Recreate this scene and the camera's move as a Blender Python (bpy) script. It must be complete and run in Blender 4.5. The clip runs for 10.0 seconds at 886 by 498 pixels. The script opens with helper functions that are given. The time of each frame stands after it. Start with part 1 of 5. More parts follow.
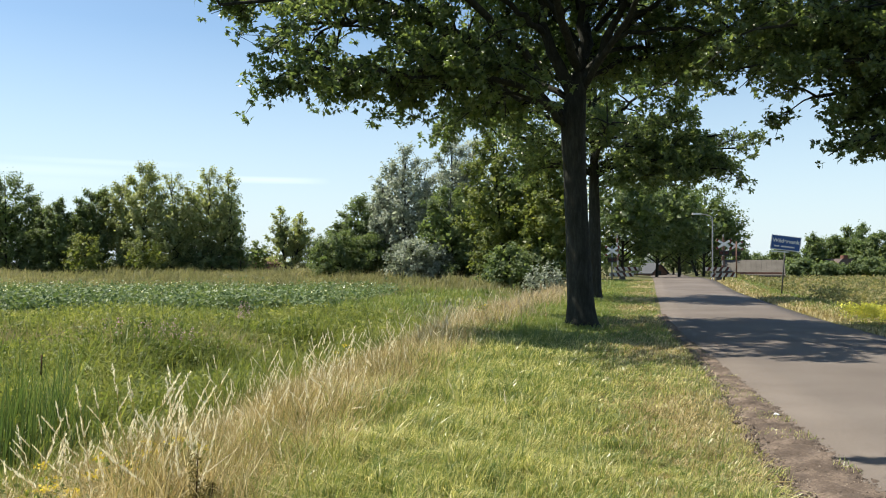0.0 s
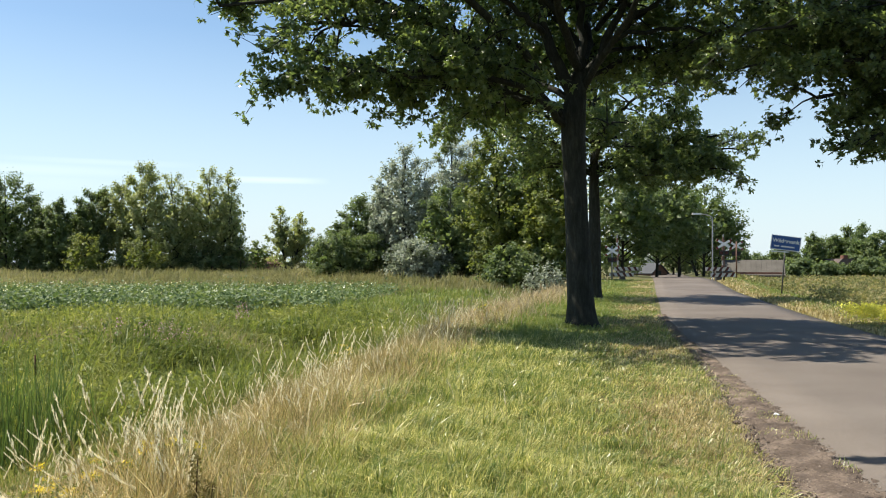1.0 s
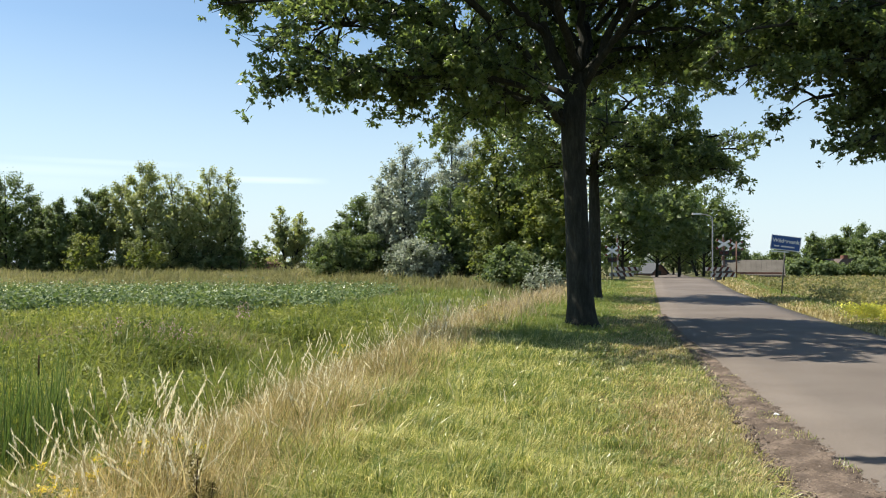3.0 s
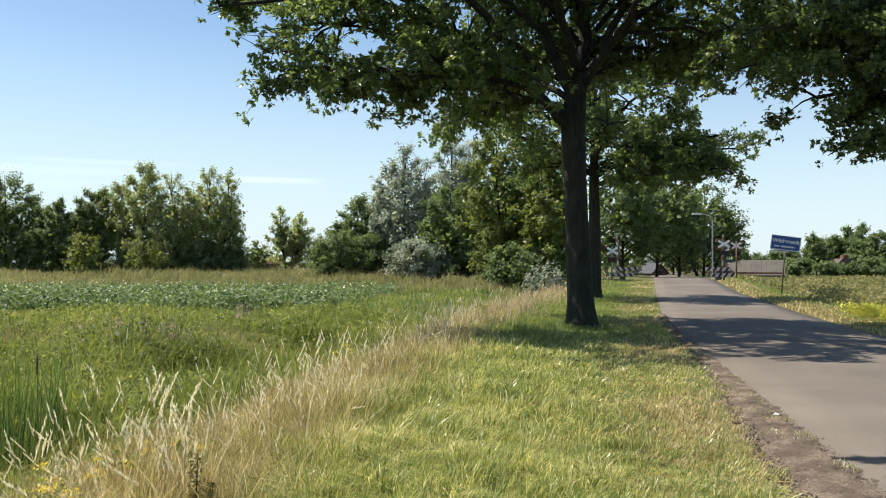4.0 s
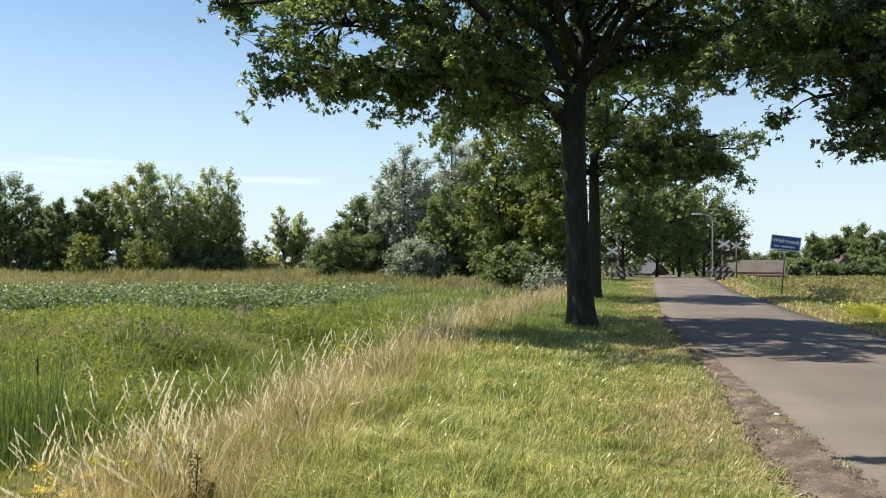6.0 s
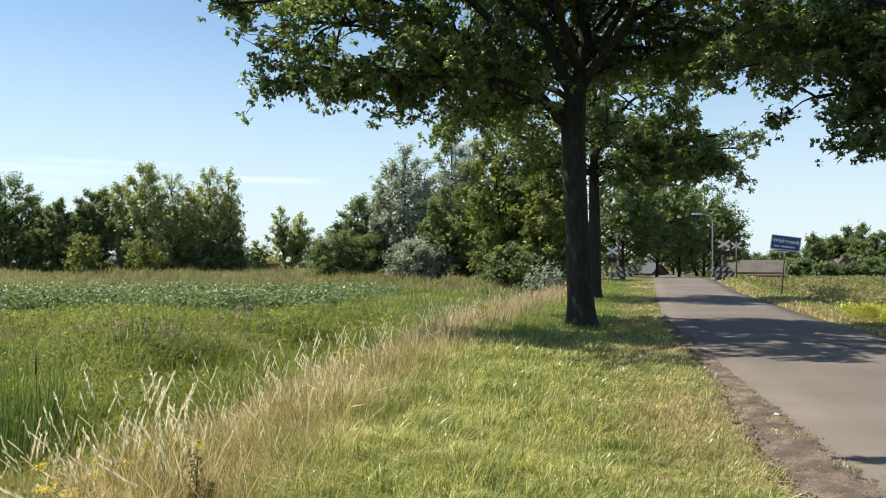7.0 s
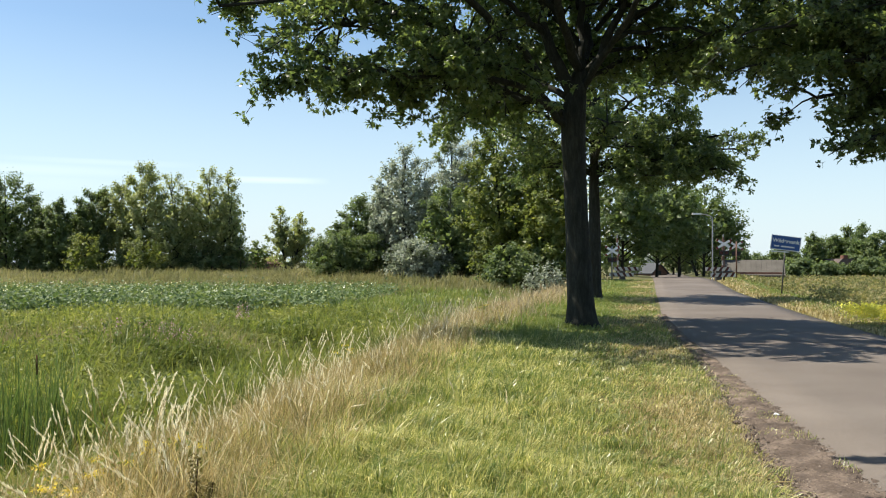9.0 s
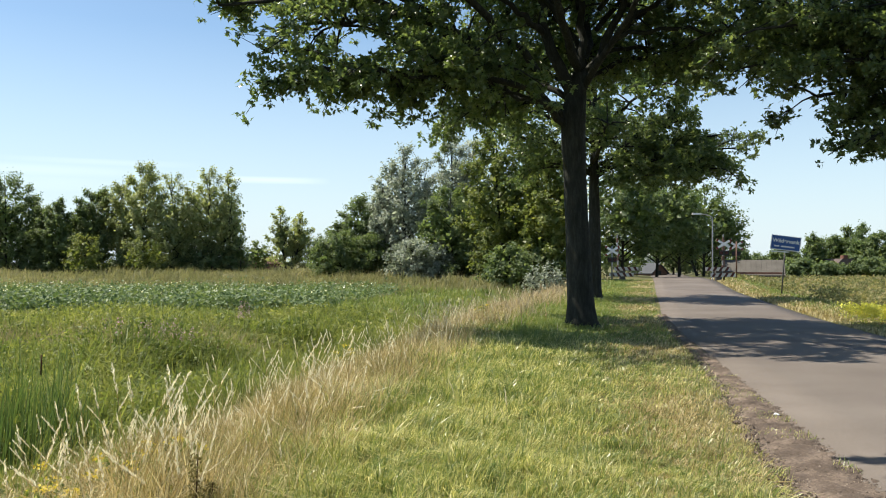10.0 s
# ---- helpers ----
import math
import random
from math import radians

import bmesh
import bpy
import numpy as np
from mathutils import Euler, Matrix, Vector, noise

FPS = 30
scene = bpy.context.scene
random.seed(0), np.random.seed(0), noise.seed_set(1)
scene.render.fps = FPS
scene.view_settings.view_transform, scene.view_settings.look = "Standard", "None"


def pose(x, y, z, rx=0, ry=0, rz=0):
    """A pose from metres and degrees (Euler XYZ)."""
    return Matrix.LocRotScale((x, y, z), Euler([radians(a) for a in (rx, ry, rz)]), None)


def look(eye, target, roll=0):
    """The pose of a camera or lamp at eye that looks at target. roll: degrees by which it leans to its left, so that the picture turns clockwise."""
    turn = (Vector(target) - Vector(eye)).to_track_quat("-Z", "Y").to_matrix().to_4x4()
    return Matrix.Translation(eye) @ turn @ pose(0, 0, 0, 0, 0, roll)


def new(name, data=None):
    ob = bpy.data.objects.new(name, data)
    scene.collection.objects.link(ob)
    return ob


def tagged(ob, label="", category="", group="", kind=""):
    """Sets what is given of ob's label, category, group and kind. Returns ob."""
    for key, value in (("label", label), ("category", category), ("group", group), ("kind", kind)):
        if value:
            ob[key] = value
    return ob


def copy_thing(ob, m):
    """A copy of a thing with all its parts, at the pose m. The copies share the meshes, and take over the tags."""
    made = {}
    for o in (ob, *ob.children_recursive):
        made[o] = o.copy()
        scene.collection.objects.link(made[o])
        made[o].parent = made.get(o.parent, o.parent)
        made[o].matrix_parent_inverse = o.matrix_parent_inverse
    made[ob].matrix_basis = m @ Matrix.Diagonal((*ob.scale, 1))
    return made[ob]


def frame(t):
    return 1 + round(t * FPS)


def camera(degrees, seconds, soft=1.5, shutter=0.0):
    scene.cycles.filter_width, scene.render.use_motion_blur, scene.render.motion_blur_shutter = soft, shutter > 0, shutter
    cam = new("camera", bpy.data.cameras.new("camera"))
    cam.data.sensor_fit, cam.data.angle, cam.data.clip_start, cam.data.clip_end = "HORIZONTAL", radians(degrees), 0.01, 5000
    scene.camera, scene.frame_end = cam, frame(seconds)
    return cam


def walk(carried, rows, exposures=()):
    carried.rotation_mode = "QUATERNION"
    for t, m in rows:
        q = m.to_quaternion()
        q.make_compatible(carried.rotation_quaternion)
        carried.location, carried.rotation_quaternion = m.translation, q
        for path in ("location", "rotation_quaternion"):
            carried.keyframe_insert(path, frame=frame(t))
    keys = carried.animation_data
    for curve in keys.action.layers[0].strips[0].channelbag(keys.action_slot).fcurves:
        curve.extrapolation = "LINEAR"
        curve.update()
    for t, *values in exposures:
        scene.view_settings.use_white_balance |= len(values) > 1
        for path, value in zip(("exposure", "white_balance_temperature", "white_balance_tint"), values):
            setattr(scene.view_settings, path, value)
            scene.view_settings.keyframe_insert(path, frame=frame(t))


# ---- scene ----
cam = camera(55, 10.0, soft=1.05)
EYE = (0.0, 0.0, 1.6)
walk(cam, [(0.0, look(EYE, (0.0, 100.0, 3.19))), (10.0, look(EYE, (0.0, 100.0, 3.19)))], exposures=[(0.0, 0.88), (10.0, 0.88)])

# ---- light: a clear summer noon, the sun high and to the side ----
SUN_DIR = Vector((-0.52, 0.12, 0.86)).normalized()
world = bpy.data.worlds.new("sky")
scene.world = world
world.use_nodes = True
wn = world.node_tree
sky = wn.nodes.new("ShaderNodeTexSky")
sky.sky_type = "NISHITA"
sky.sun_disc = False
sky.sun_elevation = math.asin(SUN_DIR.z)
sky.sun_rotation = math.atan2(SUN_DIR.x, SUN_DIR.y)
sky.dust_density, sky.air_density, sky.ozone_density = 0.2, 1.0, 1.5
bg = wn.nodes["Background"]
bg.inputs["Strength"].default_value = 0.084
# thin streaks of high cloud over the field
tc = wn.nodes.new("ShaderNodeTexCoord")
up = wn.nodes.new("ShaderNodeSeparateXYZ")
wn.links.new(tc.outputs["Generated"], up.inputs["Vector"])
cm = wn.nodes.new("ShaderNodeMixRGB")
cm.inputs["Color2"].default_value = (8.0, 8.8, 9.2, 1)
mp = wn.nodes.new("ShaderNodeMapping")
mp.inputs["Scale"].default_value = (5.0, 2.0, 70.0)
cn = wn.nodes.new("ShaderNodeTexNoise")
cn.inputs["Scale"].default_value, cn.inputs["Detail"].default_value = 2.0, 3.0
wn.links.new(tc.outputs["Generated"], mp.inputs["Vector"])
wn.links.new(mp.outputs["Vector"], cn.inputs["Vector"])


def sky_calc(op, a, b):
    m = wn.nodes.new("ShaderNodeMath")
    m.operation = op
    for k, v in ((0, a), (1, b)):
        if isinstance(v, (int, float)):
            m.inputs[k].default_value = v
        else:
            wn.links.new(v, m.inputs[k])
    return m.outputs[0]


def fall(axis, middle, half):
    """Fades from the middle to either side."""
    u = sky_calc("DIVIDE", sky_calc("SUBTRACT", up.outputs[axis], middle), half)
    return sky_calc("MAXIMUM", sky_calc("SUBTRACT", 1.0, sky_calc("MULTIPLY", u, u)), 0.0)


wisps = 0.0
for across, reach, high, thick, force in ((-0.205, 0.075, 0.0945, 0.0045, 0.36), (-0.43, 0.13, 0.099, 0.007, 0.2), (-0.37, 0.10, 0.109, 0.004, 0.16), (-0.45, 0.12, 0.085, 0.010, 0.12)):
    wisps = sky_calc("ADD", wisps, sky_calc("MULTIPLY", sky_calc("MULTIPLY", fall("X", across, reach), fall("Z", high, thick)), force))
wn.links.new(sky_calc("MULTIPLY", wisps, sky_calc("ADD", cn.outputs["Fac"], 0.35)), cm.inputs["Fac"])
blue = wn.nodes.new("ShaderNodeMixRGB")
blue.blend_type = "MULTIPLY"
blue.inputs["Fac"].default_value, blue.inputs["Color2"].default_value = 1.0, (0.97, 1.01, 1.0, 1)
wn.links.new(sky.outputs["Color"], blue.inputs["Color1"])
pale = wn.nodes.new("ShaderNodeMixRGB")
pale.inputs["Color2"].default_value = (4.8, 5.75, 6.5, 1)
low_air = wn.nodes.new("ShaderNodeMapRange")
low_air.inputs["From Min"].default_value, low_air.inputs["From Max"].default_value = 0.0, 0.26
low_air.inputs["To Min"].default_value, low_air.inputs["To Max"].default_value = 0.85, 0.0
wn.links.new(up.outputs["Z"], low_air.inputs["Value"])
wn.links.new(low_air.outputs["Result"], pale.inputs["Fac"])
wn.links.new(blue.outputs["Color"], pale.inputs["Color1"])
wn.links.new(pale.outputs["Color"], cm.inputs["Color1"])
wn.links.new(cm.outputs["Color"], bg.inputs["Color"])
sun = new("sun", bpy.data.lights.new("sun", "SUN"))
sun.data.energy, sun.data.angle, sun.data.color = 5.0, radians(0.55), (1.0, 0.93, 0.80)
sun.matrix_world = look(SUN_DIR * 60, (0, 0, 0))


# ---- materials ----
def ramp(nt, fac, stops):
    r = nt.nodes.new("ShaderNodeValToRGB")
    while len(r.color_ramp.elements) < len(stops):
        r.color_ramp.elements.new(0.5)
    for e, (p, c) in zip(r.color_ramp.elements, stops):
        e.position, e.color = p, (*c, 1)
    nt.links.new(fac, r.inputs["Fac"])
    return r.outputs["Color"]


def tex_noise(nt, vec, scale, detail=3.0, rough=0.55):
    n = nt.nodes.new("ShaderNodeTexNoise")
    n.inputs["Scale"].default_value, n.inputs["Detail"].default_value, n.inputs["Roughness"].default_value = scale, detail, rough
    nt.links.new(vec, n.inputs["Vector"])
    return n.outputs["Fac"]


def calc(nt, op, a, b):
    m = nt.nodes.new("ShaderNodeMath")
    m.operation = op
    for i, v in ((0, a), (1, b)):
        if isinstance(v, (int, float)):
            m.inputs[i].default_value = v
        else:
            nt.links.new(v, m.inputs[i])
    return m.outputs[0]


def blank(name):
    m = bpy.data.materials.new(name)
    m.use_nodes = True
    nt = m.node_tree
    return m, nt, nt.nodes["Principled BSDF"]


def where(nt):
    return nt.nodes.new("ShaderNodeNewGeometry").outputs["Position"]


def plant(name, stops, patch=0.6, island=0.5, through_light=0.35, rough=0.5, spec=0.25, tint=(1.0, 1.0, 0.55)):
    """Leaves and blades: colour by patches and from piece to piece, some light let through."""
    m, nt, p = blank(name)
    g = nt.nodes.new("ShaderNodeNewGeometry")
    patches = tex_noise(nt, g.outputs["Position"], patch, 5.0, 0.62)
    wide = calc(nt, "MULTIPLY_ADD", patches, 2.2)
    wide.node.inputs[2].default_value = -0.6
    mix = calc(nt, "ADD", calc(nt, "MULTIPLY", wide, 1 - island), calc(nt, "MULTIPLY", g.outputs["Random Per Island"], island))
    col = ramp(nt, mix, stops)
    nt.links.new(col, p.inputs["Base Color"])
    p.inputs["Roughness"].default_value, p.inputs["Specular IOR Level"].default_value = rough, spec
    t = nt.nodes.new("ShaderNodeBsdfTranslucent")
    tm = nt.nodes.new("ShaderNodeMixRGB")
    tm.blend_type = "MULTIPLY"
    tm.inputs["Fac"].default_value, tm.inputs["Color2"].default_value = 1.0, (*tint, 1)
    nt.links.new(col, tm.inputs["Color1"])
    gain = nt.nodes.new("ShaderNodeMixRGB")
    gain.blend_type = "ADD"
    gain.inputs["Fac"].default_value = 0.9
    nt.links.new(tm.outputs["Color"], gain.inputs["Color1"])
    nt.links.new(tm.outputs["Color"], gain.inputs["Color2"])
    nt.links.new(gain.outputs["Color"], t.inputs["Color"])
    mx = nt.nodes.new("ShaderNodeMixShader")
    mx.inputs["Fac"].default_value = through_light
    nt.links.new(p.outputs[0], mx.inputs[1])
    nt.links.new(t.outputs[0], mx.inputs[2])
    nt.links.new(mx.outputs[0], nt.nodes["Material Output"].inputs["Surface"])
    return m


def surface(name, stops, scale=4.0, fine=60.0, rough=0.8, bump=0.3, bump_scale=None, metal=0.0, stretch=None, spec=0.3):
    """Solid matter: colour at two scales and a fine relief."""
    m, nt, p = blank(name)
    vec = where(nt) if stretch is None else None
    if stretch is not None:
        tcn = nt.nodes.new("ShaderNodeTexCoord")
        mpn = nt.nodes.new("ShaderNodeMapping")
        mpn.inputs["Scale"].default_value = stretch
        nt.links.new(tcn.outputs["Object"], mpn.inputs["Vector"])
        vec = mpn.outputs["Vector"]
    a, b = tex_noise(nt, vec, scale, 4.0), tex_noise(nt, vec, fine, 5.0, 0.65)
    mix = calc(nt, "ADD", calc(nt, "MULTIPLY", a, 0.6), calc(nt, "MULTIPLY", b, 0.4))
    nt.links.new(ramp(nt, mix, stops), p.inputs["Base Color"])
    p.inputs["Roughness"].default_value, p.inputs["Metallic"].default_value, p.inputs["Specular IOR Level"].default_value = rough, metal, spec
    bp = nt.nodes.new("ShaderNodeBump")
    bp.inputs["Strength"].default_value, bp.inputs["Distance"].default_value = bump, 0.02
    nt.links.new(tex_noise(nt, vec, bump_scale or fine, 5.0, 0.65), bp.inputs["Height"])
    nt.links.new(bp.outputs["Normal"], p.inputs["Normal"])
    return m


M = {
    "oak_leaf": plant("oak_leaf", [(0.0, (0.048, 0.078, 0.034)), (0.45, (0.088, 0.128, 0.052)), (0.8, (0.14, 0.178, 0.070)), (1.0, (0.22, 0.24, 0.12))], 0.5, 0.6, 0.5, 0.34, 0.55, tint=(1.0, 0.98, 0.55)),
    "light_leaf": plant("light_leaf", [(0.0, (0.06, 0.085, 0.024)), (0.5, (0.12, 0.15, 0.044)), (1.0, (0.23, 0.235, 0.085))], 0.3, 0.6, 0.42, 0.45),
    "dark_leaf": plant("dark_leaf", [(0.0, (0.055, 0.088, 0.034)), (0.5, (0.115, 0.155, 0.070)), (1.0, (0.19, 0.225, 0.11))], 0.2, 0.55, 0.44, 0.5),
    "olive_leaf": plant("olive_leaf", [(0.0, (0.12, 0.155, 0.065)), (0.5, (0.23, 0.26, 0.125)), (1.0, (0.34, 0.35, 0.20))], 0.15, 0.55, 0.44, 0.5),
    "silver_leaf": plant("silver_leaf", [(0.0, (0.11, 0.135, 0.10)), (0.5, (0.24, 0.265, 0.20)), (1.0, (0.50, 0.52, 0.45))], 0.15, 0.6, 0.3, 0.5, tint=(0.95, 1.0, 0.8)),
    "verge": plant("verge_blade", [(0.0, (0.05, 0.088, 0.022)), (0.34, (0.13, 0.178, 0.046)), (0.56, (0.28, 0.29, 0.09)), (0.78, (0.55, 0.50, 0.24)), (1.0, (0.80, 0.75, 0.50))], 0.9, 0.66, 0.35, 0.34, 0.5, tint=(1.0, 1.0, 0.65)),
    "verge_far": plant("far_verge_blade", [(0.0, (0.07, 0.115, 0.03)), (0.45, (0.15, 0.195, 0.055)), (0.8, (0.27, 0.28, 0.10)), (1.0, (0.40, 0.38, 0.18))], 0.5, 0.4, 0.3, 0.5, 0.25, tint=(1.0, 1.0, 0.6)),
    "russet": plant("russet_straw", [(0.0, (0.16, 0.14, 0.07)), (0.5, (0.36, 0.30, 0.19)), (1.0, (0.58, 0.50, 0.36))], 0.4, 0.5, 0.3, 0.6, tint=(1.0, 0.92, 0.75)),
    "haze": plant("seeding_grass", [(0.0, (0.13, 0.14, 0.06)), (0.5, (0.24, 0.205, 0.11)), (1.0, (0.36, 0.28, 0.18))], 0.4, 0.5, 0.3, 0.6, tint=(1.0, 0.92, 0.8)),
    "straw": plant("straw_blade", [(0.0, (0.07, 0.072, 0.026)), (0.32, (0.205, 0.172, 0.064)), (0.62, (0.44, 0.35, 0.17)), (1.0, (0.78, 0.71, 0.50))], 0.7, 0.64, 0.3, 0.45, 0.4, tint=(1.0, 0.95, 0.75)),
    "plume": plant("plume_straw", [(0.0, (0.54, 0.47, 0.31)), (0.5, (0.72, 0.67, 0.52)), (1.0, (0.84, 0.82, 0.70))], 1.6, 0.5, 0.35, 0.6, tint=(1.0, 0.98, 0.9)),
    "reed": plant("reed_blade", [(0.0, (0.040, 0.062, 0.018)), (0.36, (0.108, 0.142, 0.037)), (0.70, (0.235, 0.248, 0.074)), (1.0, (0.42, 0.395, 0.18))], 0.3, 0.40, 0.35, 0.5, 0.25, tint=(1.0, 1.0, 0.6)),
    "reed_dark": plant("cattail_blade", [(0.0, (0.05, 0.085, 0.03)), (0.6, (0.10, 0.15, 0.052)), (1.0, (0.19, 0.23, 0.085))], 0.35, 0.6, 0.3, 0.4),
    "crop": plant("crop_leaf", [(0.0, (0.05, 0.09, 0.036)), (0.5, (0.115, 0.165, 0.07)), (1.0, (0.23, 0.27, 0.14))], 0.3, 0.6, 0.25, 0.5),
    "far_straw": plant("far_straw_blade", [(0.0, (0.10, 0.115, 0.045)), (0.5, (0.18, 0.175, 0.08)), (1.0, (0.31, 0.265, 0.15))], 0.12, 0.45, 0.35, 0.6, tint=(1, 1, 0.75)),
    "weed": plant("weed_leaf", [(0.0, (0.08, 0.095, 0.036)), (0.4, (0.15, 0.16, 0.066)), (0.7, (0.26, 0.225, 0.115)), (1.0, (0.42, 0.34, 0.20))], 0.25, 0.42, 0.35, 0.6, 0.15, tint=(1, 1, 0.7)),
    "white_petal": plant("white_petal", [(0.0, (0.6, 0.6, 0.55)), (1.0, (0.8, 0.8, 0.76))], 2.0, 0.5, 0.3),
    "yellow_petal": plant("yellow_petal", [(0.0, (0.46, 0.35, 0.04)), (1.0, (0.66, 0.53, 0.09))], 2.0, 0.6, 0.35, tint=(1, 1, 0.6)),
    "lemon_petal": plant("lemon_petal", [(0.0, (0.64, 0.58, 0.08)), (0.5, (0.76, 0.71, 0.13)), (1.0, (0.82, 0.79, 0.25))], 2.0, 0.6, 0.2, 0.7, 0.2, tint=(1, 1, 0.8)),
    "pink_petal": plant("pink_petal", [(0.0, (0.42, 0.25, 0.31)), (1.0, (0.56, 0.40, 0.45))], 2.0, 0.6, 0.35, tint=(1, 0.85, 1)),
    "brown_spike": surface("brown_spike", [(0.3, (0.05, 0.025, 0.012)), (0.7, (0.11, 0.06, 0.03))], 20, 200, 0.9, 0.5),
    "dock": plant("dock_seed", [(0.0, (0.085, 0.075, 0.025)), (1.0, (0.22, 0.18, 0.07))], 2.0, 0.7, 0.25),
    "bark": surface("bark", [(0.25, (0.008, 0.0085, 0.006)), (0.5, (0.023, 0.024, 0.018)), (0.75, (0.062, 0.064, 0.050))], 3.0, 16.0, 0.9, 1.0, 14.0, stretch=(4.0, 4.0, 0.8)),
    "ground": surface("ground_soil", [(0.3, (0.045, 0.05, 0.018)), (0.5, (0.095, 0.095, 0.035)), (0.7, (0.17, 0.145, 0.065))], 0.5, 9.0, 0.95, 0.7, 30.0),
    "gravel": surface("gravel_soil", [(0.34, (0.050, 0.037, 0.028)), (0.5, (0.115, 0.086, 0.065)), (0.66, (0.24, 0.185, 0.142))], 3.0, 42.0, 0.95, 1.0, 40.0),
    "stone": plant("stone_chip", [(0.0, (0.05, 0.038, 0.03)), (0.6, (0.135, 0.105, 0.082)), (1.0, (0.30, 0.25, 0.20))], 9.0, 0.8, 0.02, 0.9),
    "asphalt": surface("asphalt", [(0.34, (0.092, 0.076, 0.064)), (0.5, (0.126, 0.106, 0.090)), (0.66, (0.166, 0.142, 0.121))], 0.35, 48.0, 0.78, 0.5, 90.0, spec=0.25),
    "white_paint": surface("white_paint", [(0.3, (0.68, 0.68, 0.66)), (0.7, (0.8, 0.8, 0.78))], 5.0, 40.0, 0.5, 0.05),
    # white with partial shade put into its colour, for the barrier boards
    "shaded_white": surface("shaded_white_paint", [(0.3, (0.42, 0.41, 0.38)), (0.7, (0.56, 0.55, 0.52))], 5.0, 40.0, 0.6, 0.05),
    "red_paint": surface("red_paint", [(0.3, (0.17, 0.035, 0.028)), (0.7, (0.25, 0.06, 0.045))], 5.0, 40.0, 0.6, 0.05),
    "dark_red": surface("dark_red_paint", [(0.3, (0.05, 0.018, 0.015)), (0.7, (0.10, 0.03, 0.024))], 5.0, 40.0, 0.6, 0.05),
    "blue_paint": surface("blue_paint", [(0.3, (0.014, 0.07, 0.26)), (0.7, (0.02, 0.09, 0.32))], 6.0, 40.0, 0.35, 0.03, spec=0.5),
    "steel": surface("galvanised_steel", [(0.3, (0.28, 0.28, 0.28)), (0.7, (0.42, 0.42, 0.42))], 8.0, 50.0, 0.5, 0.1, metal=0.6),
    "dark_steel": surface("weathered_steel", [(0.3, (0.05, 0.048, 0.045)), (0.7, (0.11, 0.105, 0.10))], 8.0, 50.0, 0.6, 0.1, metal=0.3),
    "black": surface("black_plastic", [(0.3, (0.015, 0.015, 0.016)), (0.7, (0.03, 0.03, 0.03))], 8.0, 50.0, 0.5, 0.05),
    "lens": surface("red_lens", [(0.3, (0.03, 0.004, 0.004)), (0.7, (0.05, 0.006, 0.005))], 8.0, 50.0, 0.2, 0.02),
    "brick": surface("red_brick", [(0.3, (0.11, 0.052, 0.04)), (0.7, (0.22, 0.115, 0.085))], 1.5, 12.0, 0.9, 0.4),
    "roof_tile": surface("roof_tile", [(0.3, (0.06, 0.045, 0.042)), (0.7, (0.13, 0.10, 0.09))], 1.0, 9.0, 0.8, 0.4),
    "slate": surface("slate_roof", [(0.3, (0.028, 0.031, 0.037)), (0.7, (0.055, 0.060, 0.070))], 1.0, 9.0, 0.6, 0.4),
    "roof_grey": surface("corrugated_cement", [(0.25, (0.065, 0.060, 0.052)), (0.75, (0.13, 0.12, 0.106))], 0.7, 6.0, 0.95, 0.4, spec=0.1),
    "rust": surface("rust_brown_paint", [(0.3, (0.09, 0.045, 0.032)), (0.7, (0.19, 0.11, 0.08))], 6.0, 40.0, 0.7, 0.1),
    "plaster": surface("white_plaster", [(0.3, (0.70, 0.70, 0.67)), (0.7, (0.8, 0.8, 0.78))], 2.0, 20.0, 0.8, 0.1),
    "cream": surface("cream_plaster", [(0.3, (0.60, 0.52, 0.28)), (0.7, (0.70, 0.62, 0.36))], 2.0, 20.0, 0.8, 0.1),
    "glass": surface("window_glass", [(0.3, (0.02, 0.025, 0.03)), (0.7, (0.03, 0.035, 0.04))], 2.0, 20.0, 0.08, 0.0, spec=0.6),
}


# ---- building helpers ----
rng = np.random.default_rng(7)


def reseed(k):
    global rng
    rng = np.random.default_rng(k)


def mesh_of(name, verts, tris, mat, smooth=False):
    verts, tris = np.asarray(verts, np.float32).reshape(-1, 3), np.asarray(tris, np.int32).reshape(-1, 3)
    me = bpy.data.meshes.new(name)
    me.vertices.add(len(verts))
    me.vertices.foreach_set("co", verts.ravel())
    me.loops.add(len(tris) * 3)
    me.loops.foreach_set("vertex_index", tris.ravel())
    me.polygons.add(len(tris))
    me.polygons.foreach_set("loop_start", np.arange(0, len(tris) * 3, 3, dtype=np.int32))
    me.polygons.foreach_set("use_smooth", np.full(len(tris), smooth))
    me.materials.append(mat)
    me.update(calc_edges=True)
    return me


def under(name, me, parent=None, label="", m=None):
    ob = new(name, me)
    if parent is not None:
        ob.parent = parent
    if m is not None:
        ob.matrix_basis = m
    return tagged(ob, label)


def part(name, bm, mat, parent=None, label="", m=None, smooth=False):
    me = bpy.data.meshes.new(name)
    bm.to_mesh(me)
    bm.free()
    me.materials.append(mat)
    if smooth:
        me.polygons.foreach_set("use_smooth", np.full(len(me.polygons), True))
    return under(name, me, parent, label, m)


def thing(name, m, label, category, group="", kind=""):
    ob = new(name)
    ob.matrix_basis = m
    return tagged(ob, label, category, group, kind)


